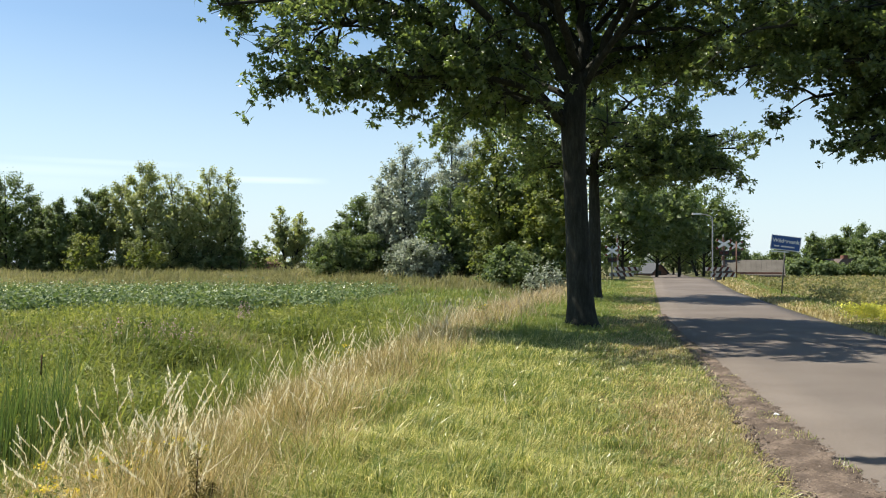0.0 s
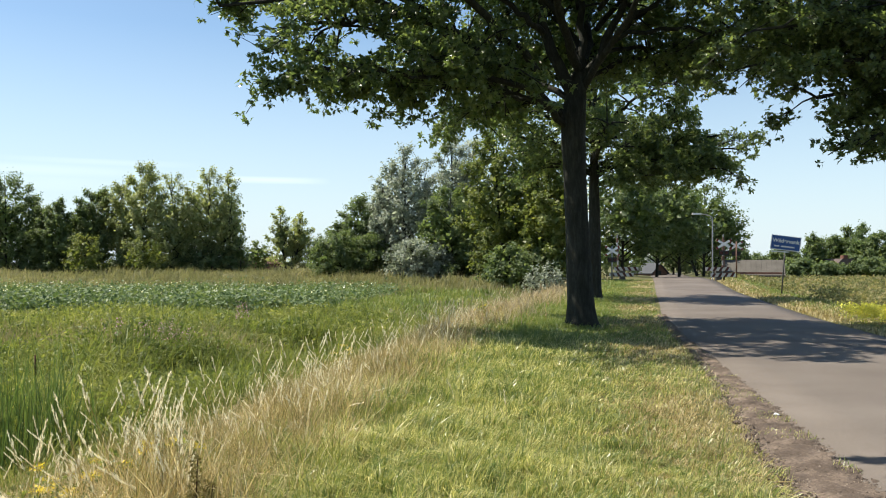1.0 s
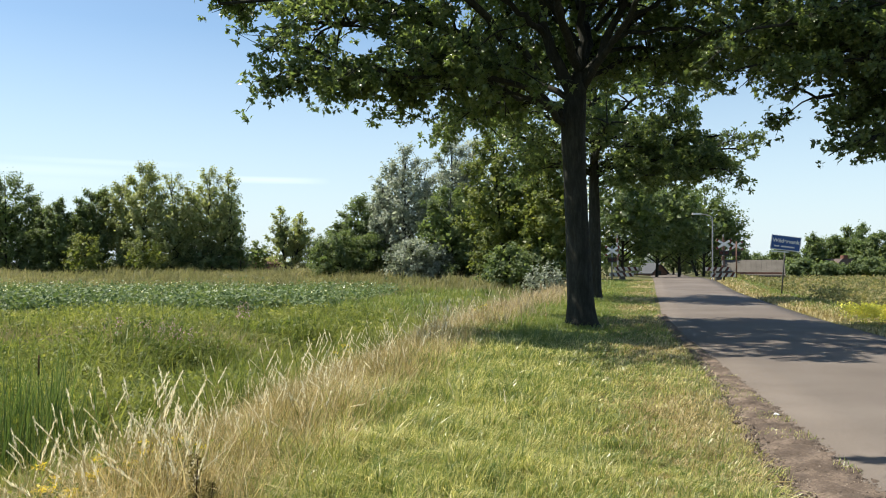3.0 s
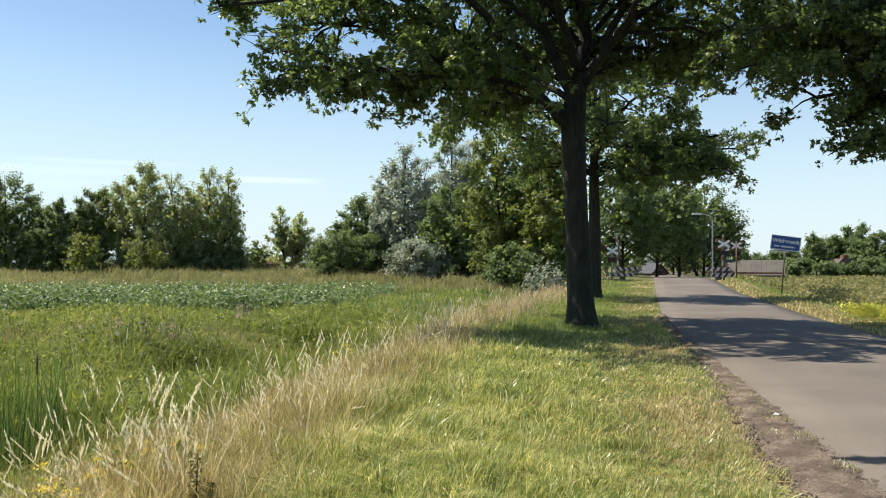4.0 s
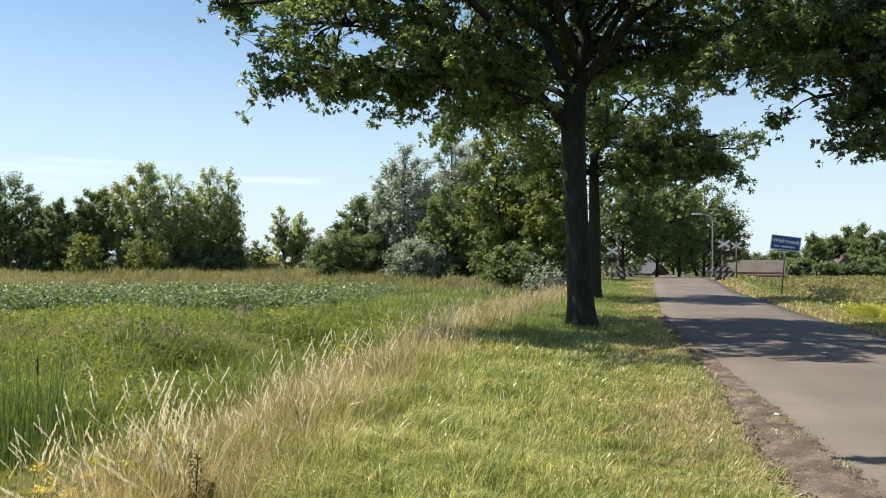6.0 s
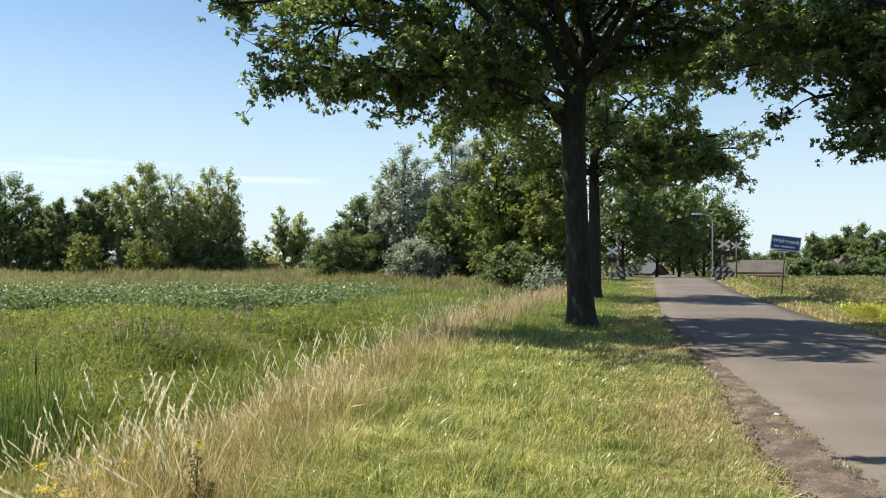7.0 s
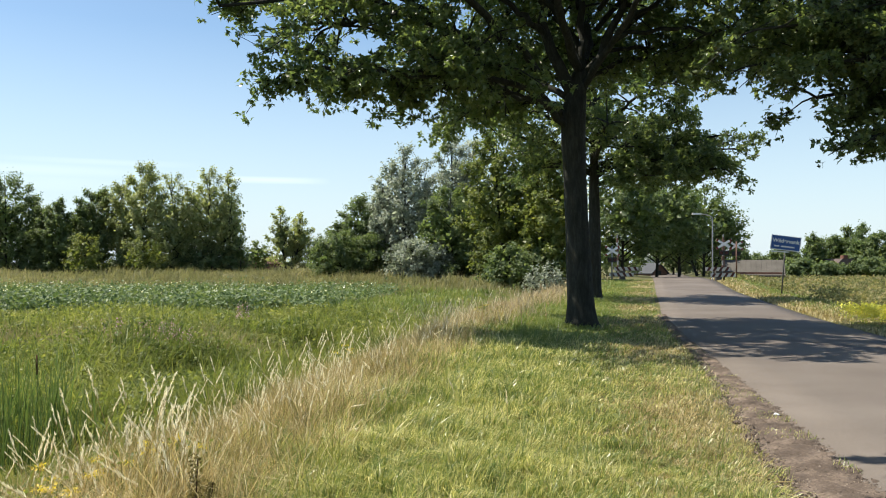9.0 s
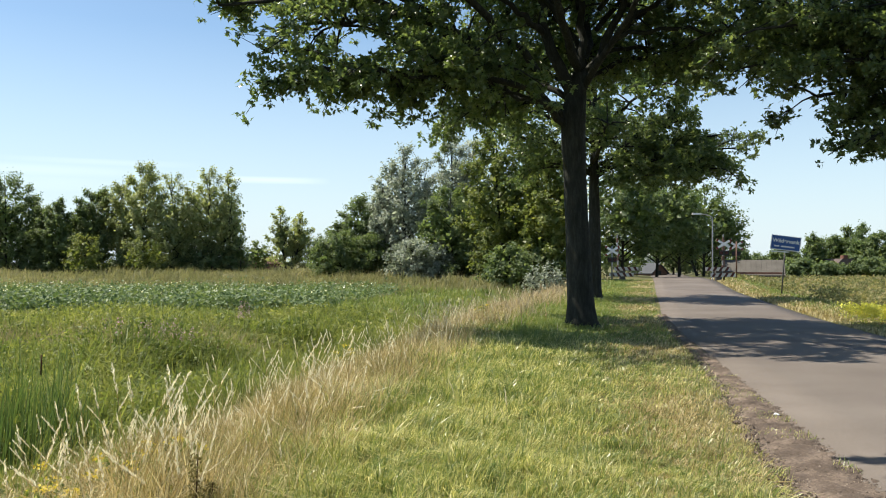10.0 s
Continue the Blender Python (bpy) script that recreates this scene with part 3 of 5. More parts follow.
def build_road_oaks():
    # the large oak beside the lane
    reseed(11)
    limbs = [
        (0.13, 1.1, 0.05, [(-0.45, 0, 5.1), (-1.15, -0.5, 5.75), (-2.0, -1.1, 6.2), (-3.7, -2.0, 7.0), (-5.4, -2.8, 7.3), (-8.0, -3.7, 6.9)]),
        (0.10, 1.7, 0.0, [(-0.42, -0.1, 5.0), (-1.2, -1.2, 5.5), (-2.5, -2.2, 5.8), (-3.8, -3.0, 5.7), (-6.0, -3.5, 5.5)]),
        (0.07, 0.6, 0.0, [(-2.6, -1.5, 6.6), (-4.2, -2.2, 7.4), (-6.0, -2.5, 7.6), (-8.2, -2.8, 7.4)]),
        (0.08, 0.75, -0.1, [(-0.35, 0.1, 5.4), (-1.6, 0.6, 5.9), (-3.2, 0.6, 6.6), (-5.2, 0.0, 7.4)]),
        (0.06, 0.5, 0.0, [(-0.4, -0.1, 5.1), (-1.0, -0.8, 5.3), (-2.2, -1.6, 5.5), (-3.4, -2.2, 5.5)]),
        (0.175, 1.1, 0.2, [(-0.2, 0, 5.8), (-0.66, -0.1, 6.6), (-1.0, -0.3, 7.5), (-1.12, -0.5, 8.3), (-1.9, -1.2, 9.8), (-2.3, -1.8, 11.4)]),
        (0.09, 0.55, 0.1, [(-0.95, -0.3, 7.2), (-1.7, -0.8, 7.6), (-2.5, -1.3, 8.2), (-3.8, -2.0, 9.0)]),
        (0.135, 1.4, 0.3, [(0.02, 0.05, 5.9), (0.1, 0.1, 6.9), (0.0, 0.1, 8.2), (0.2, -0.4, 10.4), (0.1, -1.0, 12.4)]),
        (0.15, 1.25, 0.1, [(0.0, 0.0, 5.9), (0.38, -0.1, 6.65), (0.77, -0.3, 7.4), (1.1, -0.6, 8.2), (2.3, -1.2, 9.8), (3.1, -1.6, 11.0)]),
        (0.07, 1.0, 0.0, [(0.8, -0.3, 7.2), (1.5, -0.6, 7.7), (2.4, -1.0, 8.2), (3.8, -1.6, 8.6)]),
        (0.055, 1.6, -0.05, [(0.75, -0.3, 7.0), (1.9, -0.7, 7.2), (3.0, -1.2, 7.0), (4.5, -2.0, 6.8), (5.6, -2.8, 6.6)]),
        (0.06, 1.3, -0.05, [(0.5, 0.1, 6.8), (1.6, 0.7, 7.1), (3.2, 0.8, 7.2), (5.2, 0.5, 7.2)]),
        (0.08, 1.0, 0.0, [(-0.1, 0.2, 5.9), (-0.6, 1.4, 6.6), (-1.2, 2.4, 6.9), (-2.2, 3.4, 6.8)]),
        (0.08, 1.1, 0.0, [(0.0, 0.2, 6.0), (0.1, 0.9, 6.6), (0.2, 1.6, 7.0), (0.5, 2.1, 6.9)]),
        (0.07, 1.1, 0.0, [(-0.2, 0.2, 5.5), (-1.0, 1.5, 5.8), (-1.9, 2.4, 5.9), (-3.0, 3.2, 5.8)]),
        (0.07, 0.9, 0.0, [(0.1, 0.2, 6.1), (1.0, 0.7, 6.7), (1.9, 0.9, 6.9), (2.8, 0.9, 6.9)]),
        (0.09, 1.1, 0.1, [(0.0, 0.2, 6.6), (-0.2, 1.0, 7.6), (-0.7, 1.5, 8.2), (-1.2, 1.8, 8.6)]),
        (0.07, 0.8, 0.1, [(-0.5, -0.3, 7.4), (-2.5, -1.3, 9.0), (-5.0, -2.6, 9.6)]),
        (0.07, 0.8, 0.1, [(-0.4, 0.0, 7.8), (-2.0, 0.2, 9.4), (-4.0, 0.4, 10.0)]),
        (0.07, 0.8, 0.1, [(-0.3, -0.4, 8.0), (-1.4, -2.0, 9.6), (-2.8, -4.0, 10.2)]),
        (0.07, 0.8, 0.1, [(0.2, -0.4, 8.0), (1.1, -2.0, 9.6), (2.2, -4.0, 10.2)]),
        (0.07, 0.8, 0.1, [(0.4, -0.2, 7.8), (2.2, -1.0, 9.4), (4.4, -2.0, 10.0)]),
        (0.07, 0.8, 0.1, [(0.4, 0.1, 7.4), (2.1, 0.6, 9.0), (4.2, -0.4, 9.4)]),
        (0.07, 0.8, 0.1, [(0.0, 0.3, 8.0), (0.2, 1.6, 9.6), (-1.0, 1.6, 10.2)]),
        (0.07, 0.8, 0.1, [(-0.2, 0.2, 8.2), (-1.1, 1.1, 9.8), (-2.2, 2.2, 10.4)]),
        (0.07, 0.8, 0.1, [(0.6, -0.1, 7.0), (2.8, -0.3, 8.6), (5.6, -0.6, 9.2)]),
        (0.12, 1.2, 0.1, [(-0.1, -0.1, 6.4), (-0.9, -2.2, 7.5), (-1.6, -4.0, 8.2), (-2.2, -5.4, 8.6)]),
        (0.11, 0.8, 0.1, [(0.1, 0.1, 6.6), (0.4, 1.2, 7.8), (0.6, 2.0, 8.6), (0.4, 2.4, 9.4)]),
        (0.10, 0.5, 0.1, [(-0.9, -0.2, 8.4), (-2.6, -0.8, 9.2), (-4.2, -1.4, 9.6), (-5.4, -1.8, 9.6)]),
        (0.10, 1.2, 0.1, [(1.0, -0.6, 8.2), (2.4, -2.4, 8.8), (3.8, -3.8, 9.0), (4.8, -4.6, 8.8)]),
        (0.09, 0.9, -0.1, [(0.1, -0.2, 6.0), (0.8, -2.2, 7.2), (1.6, -3.8, 7.8), (2.4, -5.2, 8.0)]),
        (0.10, 0.6, 0.15, [(-1.2, -1.0, 6.1), (-3.0, -3.2, 7.3), (-4.5, -4.8, 7.8), (-5.6, -6.0, 8.0)]),
        (0.06, 0.6, 0.05, [(-4.2, -2.4, 7.1), (-4.9, -3.3, 6.7), (-5.5, -3.5, 6.5), (-6.0, -3.6, 6.4)]),
        (0.05, 0.6, 0.0, [(-3.0, -2.5, 5.75), (-3.8, -3.1, 5.5), (-4.6, -3.4, 5.45), (-5.8, -3.6, 5.4)]),
        (0.09, 1.0, 0.0, [(-0.2, 0.1, 5.6), (-1.4, 1.2, 6.6), (-2.6, 1.8, 7.2), (-3.6, 2.0, 7.6)]),
    ]
    road_oak((3.42, 21.0, 0.0), [(0, 0, -0.1), (-0.05, 0, 1.2), (-0.12, 0, 2.6), (-0.17, 0, 4.0), (-0.2, 0, 5.1), (-0.13, 0, 5.7), (-0.05, 0, 6.3)], [0.34, 0.31, 0.285, 0.28, 0.315, 0.26, 0.15],
             limbs, "large oak with dark furrowed trunk on the mown verge", 0.125, 4600, 22, 1.45, shape=(LOBED, LOBED_T), radius=0.14, start=0.5)
    # the next one along the lane
    reseed(12)
    limbs = crown_limbs(11.5, 4.6, 5.6, 11, 0.11)
    for tip in ((6.2, -0.5, 6.5), (5.9, 0.6, 5.9), (4.7, -1.0, 5.5), (4.0, 0.2, 6.6), (5.5, 0.5, 7.2), (5.5, 0.0, 6.2), (3.6, 0.6, 5.6), (2.8, -1.0, 5.7), (4.4, 1.0, 8.2), (1.8, -1.6, 5.2), (3.4, -2.0, 7.6),
                (-3.6, -1.0, 7.0), (-2.6, 0.5, 5.6), (-4.0, 1.0, 8.0)):
        e = np.array(tip)
        limbs.append((0.06, 0.95, -0.1, [(0.1 * np.sign(e[0]), 0, 5.0 + 0.15 * abs(e[0])), e * np.array([0.45, 0.45, 0]) + np.array([0, 0, 0.35 + 0.5 * (5.4 + e[2])]), e]))
    road_oak((6.58, 37.0, 0.0), [(0, 0, -0.1), (0.02, 0, 2.5), (0.0, 0, 5.0), (0.05, 0, 8.5)], [0.29, 0.26, 0.22, 0.1], limbs, "slimmer oak further along the verge with low hanging leaves", 0.15, 2600, 16, 1.4, radius=0.20)
    # across the lane, its trunk out of sight
    reseed(13)
    limbs = crown_limbs(12.5, 6.2, 6.0, 9, 0.13)
    for tip in ((-6.5, -0.6, 6.3), (-6.2, 1.0, 5.9), (-5.9, -0.5, 5.5), (-5.3, 0.7, 5.1), (-4.5, -0.6, 4.1), (-6.5, 0.3, 7.0), (-5.2, 0.8, 6.1), (-5.6, 0.2, 7.6), (-4.7, -1.2, 6.6), (-4.4, 1.4, 4.7), (-3.8, 0.8, 4.0), (-5.8, 2.0, 7.0), (-4.2, 0.2, 7.2), (-4.9, -0.3, 5.6)):
        e = np.array(tip)
        limbs.append((0.1, 1.3, 0.0, [(-0.1, 0, 4.9), e * np.array([0.4, 0.4, 0]) + np.array([0, 0, 0.55 * (5.2 + e[2])]), e]))
    road_oak((13.1, 17.0, -0.1), [(0, 0, -0.1), (0.02, 0, 2.5), (0.0, 0, 5.0), (0.05, 0, 9.0)], [0.33, 0.29, 0.25, 0.1], limbs, "dark oak across the lane with overhanging leafy boughs", 0.12, 3300, 20, 1.05, shape=(LOBED, LOBED_T), radius=0.13)
    # the one that shades the lane behind
    reseed(14)
    limbs = crown_limbs(11.0, 5.4, 4.9, 8, 0.12)
    limbs.append((0.08, 2.6, 0.1, [(0, 0.1, 5.4), (-0.5, 3.0, 6.3), (-0.9, 5.6, 6.8), (-1.2, 7.3, 7.0)]))
    road_oak((0.85, -0.7, 0.0), [(0, 0, -0.1), (0.02, 0, 2.5), (0.0, 0, 5.0), (0.05, 0, 8.0)], [0.3, 0.27, 0.24, 0.1], limbs, "roadside oak that shades the near verge", 0.2, 1500, 12, 1.6, shape=(PLAIN, PLAIN_T))


def far_tree(x, y, stems, mat, label, n=16000, leaf=0.22, low=0.05, boughs=30, name="tree", group="", category="tree", trunk_r=0.16, inner=0.5):
    """A tree far off: one or more stems, boughs that carry leafy sprays, dense inside. stems: (across, along, height, width)."""
    z0 = float(ground_z(x, y))
    root = thing(name, Matrix.Translation((x, y, z0)), label, category, group)
    tb, pts, outs, deep = Tubes(), [], [], []
    stems = [(dx, dy, 1.05 * h, 1.3 * w) for dx, dy, h, w in stems]
    total = sum(h * w for _, _, h, w in stems)
    n *= min(1.0, 0.25 + total / 130)
    for dx, dy, h, w in stems:
        stem = smooth_line([(dx * 0.3, dy * 0.3, -0.1), (dx * 0.7, dy * 0.7, h * 0.3), (dx, dy, h * 0.6), (dx + rng.normal(0, 0.1), dy, h * 0.95)], 20)
        tb.add(stem, np.linspace(trunk_r, 0.025, 20), 8, 0.04)
        m = max(5, int(n * h * w / total / (boughs * 8)))
        for k in range(boughs):
            u = (k + 0.5) / boughs
            half = w / 2 * (0.74 + 0.26 * min(1.0, u / 0.3)) * math.sqrt(max(0.03, 1 - max(0.0, (u - 0.35) / 0.65) ** 2.2))
            a = k * 2.4 + rng.uniform(-0.5, 0.5)
            reach = half * rng.uniform(0.55, 1.0)
            z = h * (low + (0.93 - low) * u)
            axis = stem[min(19, int(20 * max(0.05, z / h - 0.10)))]
            tip = np.array([dx + math.cos(a) * reach, dy + 0.9 * math.sin(a) * reach, z + rng.uniform(-0.01, 0.05) * h])
            line = smooth_line([axis, axis * 0.45 + tip * 0.55 + np.array([0, 0, 0.02 * h]), tip], 9)
            tb.add(line, np.linspace(0.035 + 0.25 * trunk_r * (1 - u), 0.012, 9), 4)
            d = tip - axis + np.array([0, 0, 0.25 * reach])
            d /= np.linalg.norm(d) + 1e-6
            f = rng.uniform(0.35, 1.0, 8)
            f[0] = 1.0
            b = line[(f * 8).astype(int)]
            g = 0.9 * d + rng.standard_normal((8, 3)) * np.array([0.75, 0.75, 0.5]) + np.array([0, 0, 0.2])
            g /= np.linalg.norm(g, axis=1)[:, None]
            ln = (0.13 * w + 0.25) * rng.uniform(0.55, 1.2, (8, 1)) * (1.25 - 0.6 * f[:, None])
            q = b[:, None] + g[:, None] * ln[:, None] * rng.uniform(0.0, 1.0, (8, m, 1)) + rng.standard_normal((8, m, 3)) * (0.014 * w + 0.07)
            pts.append(q.reshape(-1, 3))
            outs.append(np.repeat(g * 0.5 + d * 0.5, m, axis=0))
        d = rng.standard_normal((int(60 + 9 * h * w), 3))
        d /= np.linalg.norm(d, axis=1)[:, None]
        d *= rng.random((len(d), 1)) ** 0.4 * inner * 1.5
        deep.append(np.array([dx, dy, h * (0.47 + 0.5 * low)]) + d * np.array([w / 2, w / 2, h * (0.42 - 0.3 * low)]))
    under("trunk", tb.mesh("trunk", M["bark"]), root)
    pts, outs = np.concatenate(pts), np.concatenate(outs)
    pts[:, 2] = np.maximum(pts[:, 2], 0.1)
    crown = under("crown", leaf_mesh("crown", pts, leaf, M[mat], flat=0.35, outward=outs), root)
    under("inner_foliage", leaf_mesh("inner_foliage", np.concatenate(deep), 2.0 * leaf, M[mat], flat=0.2), crown)
    return root


build_road_oaks()


def build_far_trees():
    reseed(15)
    for x, y, stems, mat, lab in (
            (-50.2, 98.0, [(0.4, -1.2, 11.4, 7.8), (3.0, 0.0, 9.0, 4.0), (-2.9, 1.2, 10.4, 6.2)], "dark_leaf", "dark bushy tree at the field's far end"),
            (-43.9, 96.0, [(1.1, -1.2, 8.2, 3.4), (-1.0, 0.0, 7.4, 4.0), (2.0, 1.2, 6.4, 2.9)], "dark_leaf", "low dark tree with a pointed top"),
            (-40.7, 99.0, [(1.1, -1.2, 9.6, 5.5), (-1.0, 0.0, 8.0, 4.3)], "dark_leaf", "dark green tree before the willows"),
            (-35.7, 98.0, [(1.8, -1.2, 12.4, 5.5), (-1.2, 0.0, 10.8, 5.9)], "olive_leaf", "tall olive-green willow with an uneven top"),
            (-28.0, 97.0, [(-0.8, 1.0, 9.9, 6.2), (-3.2, -0.5, 7.6, 4.6), (-2.4, -1.2, 11.4, 4.5), (1.3, 0.0, 12.1, 5.3), (3.2, 1.2, 11.9, 3.9), (3.9, -0.6, 8.8, 3.0)], "olive_leaf", "tall olive-green willow with ragged outline")):
        far_tree(x, y, stems, mat, lab, n=30000, leaf=0.22, group='wood behind the field', low=0.03)
    far_tree(-22.8, 97.0, [(-0.1, -1.2, 4.1, 2.2), (-1.0, 0.0, 5.7, 2.3)], 'dark_leaf', 'thin ragged sapling at the edge of the wood', n=900, leaf=0.24, low=0.2, boughs=12, trunk_r=0.08, inner=0.1)
    far_tree(-19.5, 108.0, [(-0.9, -1.2, 8.2, 2.9), (1.3, 0.0, 7.5, 2.9), (0.3, 1.2, 5.8, 5.2)], 'olive_leaf', 'small light-green tree alone in the gap', n=9000, leaf=0.26, low=0.12, boughs=20, inner=0.25)
    far_tree(-24.2, 112.0, [(0.0, -1.2, 4.0, 3.1)], 'dark_leaf', 'dark low bush beside the small tree', n=3500, leaf=0.26, boughs=16, name='bush', category='bush')
    far_tree(-15.5, 112.0, [(-0.5, -1.2, 4.8, 3.4), (1.3, 0.0, 5.4, 3.0)], 'dark_leaf', 'dark low bush between tree and grove', n=4500, leaf=0.26, boughs=16, name='bush', category='bush')
    for x, y, stems in (
            (-45.9, 98.0, [(0.0, -1.2, 3.8, 5.3)]),
            (-41.8, 98.0, [(0.0, -1.2, 3.3, 3.9)]),
            (-35.1, 98.0, [(0.0, -1.2, 3.0, 5.1)]),
            (-29.9, 98.0, [(0.0, -1.2, 3.0, 5.2)]),
            (-26.8, 98.0, [(0.0, -1.2, 3.3, 4.9)]),
            (-24.0, 98.0, [(0.0, -1.2, 3.0, 3.8)])):
        far_tree(x, y, stems, 'dark_leaf', 'dark undergrowth bush before the wood', n=5000, leaf=0.22, group='undergrowth of the wood', boughs=18, name='bush', category='bush', trunk_r=0.06)
    for x, y, stems in (
            (-37.8, 91.0, [(0.0, -1.2, 4.3, 4.0)]),
            (-31.5, 91.0, [(0.0, -1.2, 3.7, 3.9)])):
        far_tree(x, y, stems, 'light_leaf', 'pale green bush before the dark wood', n=5000, leaf=0.22, group='pale bushes before the wood', boughs=18, name='bush', category='bush', trunk_r=0.06)
    for x, y, stems, mat, lab in (
            (-8.7, 86.0, [(0.5, -1.2, 8.0, 4.1), (-1.6, 0.0, 5.7, 3.5), (2.1, 1.2, 8.5, 3.5)], "dark_leaf", "dark green spiky shrub tree at the grove's edge"),
            (-8.9, 82.0, [(-1.1, -1.2, 4.0, 4.6), (1.7, 0.0, 4.0, 4.6)], "dark_leaf", "dense dark shrub at the grove's edge"),
            (-3.8, 84.0, [(0.1, -1.2, 12.8, 4.7), (-1.5, 0.0, 11.3, 4.4), (1.9, 1.2, 11.6, 4.7), (-2.3, -0.6, 8.9, 3.0)], "silver_leaf", "tall white poplar with silvery-grey leaves"),
            (1.5, 85.0, [(-0.6, -1.2, 14.0, 5.1), (1.6, 0.0, 14.0, 4.5)], "silver_leaf", "tall white poplar with silvery-grey leaves"),
            (-1.8, 78.0, [(-0.9, -1.2, 3.4, 4.1), (1.3, 0.0, 3.2, 3.1)], "silver_leaf", "low silvery poplar growth beneath the tall one"),
            (0.8, 80.0, [(0.0, -1.2, 8.1, 6.4), (2.7, 0.0, 6.0, 5.8)], "dark_leaf", "dark green tree deep in the grove"),
            (7.8, 80.0, [(-1.6, -1.2, 8.7, 8.0), (2.9, 0.0, 8.7, 6.4)], "dark_leaf", "dark green tree deep in the grove"),
            (5.3, 66.0, [(-1.2, -1.2, 12.1, 5.3), (1.3, 0.0, 11.5, 4.8)], "light_leaf", "yellowish-green leafy tree in the sun"),
            (7.6, 62.0, [(0.0, -1.2, 9.5, 4.1)], "light_leaf", "yellowish-green leafy tree in the sun"),
            (5.9, 61.0, [(-1.2, -1.2, 2.9, 3.6), (1.2, 0.0, 2.9, 4.5)], "dark_leaf", "dark undergrowth beneath the sunny trees")):
        far_tree(x, y, stems, mat, lab, n=24000, leaf=0.22, group='grove beside the lane', low=0.04)
    far_tree(5.5, 46.0, [(0, 0, 1.9, 1.3), (0.6, 0, 1.6, 1.0), (-0.6, 0, 1.5, 1.0)], 'silver_leaf', 'low silvery-grey bush in the straw', n=3000, leaf=0.12, low=0.1, boughs=12, name='bush', category='bush', trunk_r=0.03)
    for x, y, stems, mat, lab, low in (
            (15.9, 76.0, [(0.0, -1.2, 9.2, 6.6)], "oak_leaf", "oak beyond the level crossing", 0.24),
            (20.5, 82.0, [(0.0, -1.2, 9.3, 6.5)], "dark_leaf", "oak beyond the level crossing", 0.24),
            (23.8, 86.0, [(-0.2, -1.2, 8.8, 6.0)], "oak_leaf", "oak beyond the level crossing", 0.24),
            (30.0, 98.0, [(-0.3, -1.2, 10.0, 7.3), (2.7, 0.0, 7.8, 4.6), (-2.0, 1.2, 8.9, 4.6)], "dark_leaf", "round-headed oak beyond the level crossing", 0.22),
            (30.2, 112.0, [(0.0, -1.2, 6.3, 8.2)], "dark_leaf", "shaded oak beyond the level crossing", 0.25),
            (43.2, 125.0, [(0.0, -1.2, 3.7, 3.7)], "dark_leaf", "distant tree behind the shed", 0.1),
            (59.6, 160.0, [(-0.7, -1.2, 3.1, 5.3)], "dark_leaf", "distant tree behind the shed", 0.1)):
        far_tree(x, y, stems, mat, lab, n=11000, leaf=0.27, group='trees at the level crossing', low=low)
    for x, y, height, width in (
            (18.5, 96.0, 4.4, 3.8),
            (21.2, 98.0, 3.7, 3.9),
            (26.5, 112.0, 1.4, 3.7),
            (31.3, 112.0, 3.3, 4.5),
            (32.3, 108.0, 3.1, 4.3),
            (33.6, 106.0, 3.5, 3.5)):
        far_tree(x, y, [(0, 0, height, width)], 'dark_leaf', 'dark hedge bush beyond the crossing', n=2500, leaf=0.26, group='hedge beyond the crossing', boughs=12, name='bush', category='bush', trunk_r=0.06)
    for x, y, stems, mat, lab in (
            (46.9, 118.0, [(-0.5, -1.2, 4.2, 3.6), (1.1, 0.0, 3.5, 3.4)], "dark_leaf", "dark garden tree by the farmstead"),
            (48.5, 112.0, [(-0.4, -1.2, 5.3, 2.5), (0.6, 0.0, 5.0, 2.7)], "dark_leaf", "dark garden tree by the farmstead"),
            (56.9, 118.0, [(-0.2, -1.2, 6.7, 6.0), (-2.5, 0.0, 5.5, 3.8)], "dark_leaf", "tall dark tree over the farmhouse roof"),
            (56.5, 110.0, [(-0.6, -1.2, 5.4, 4.7), (-2.4, 0.0, 4.5, 3.7)], "dark_leaf", "dark green tree beside the farmhouse"),
            (60.7, 112.0, [(0.0, -1.2, 6.0, 6.7)], "dark_leaf", "dark garden tree by the farmstead"),
            (42.1, 102.0, [(0.0, -1.2, 2.0, 4.1)], "dark_leaf", "low hedge bush at the garden's edge"),
            (45.6, 100.0, [(-1.2, -1.2, 1.7, 2.9), (0.8, 0.0, 1.4, 2.9)], "dark_leaf", "low hedge bush at the garden's edge"),
            (49.9, 100.0, [(-0.3, -1.2, 2.0, 4.0)], "dark_leaf", "low hedge bush at the garden's edge")):
        far_tree(x, y, stems, mat, lab, n=15000, leaf=0.28, group='trees round the farmstead', boughs=24)


build_far_trees()


# ---- grasses and crops ----
def scatter(n, y0, y1, o_lo, o_hi, power=1.6):
    """Points along the lane between two offsets, denser near the start."""
    u = rng.random(n)
    y = (y0 ** (1 - power) + u * (y1 ** (1 - power) - y0 ** (1 - power))) ** (1 / (1 - power))
    o = o_lo + rng.random(n) * (o_hi - o_lo)
    x = road_x(y) - o
    return x, y, o


def on_ground(x, y, sink=0.01):
    return np.stack([x, y, ground_z(x, y) - sink], 1)


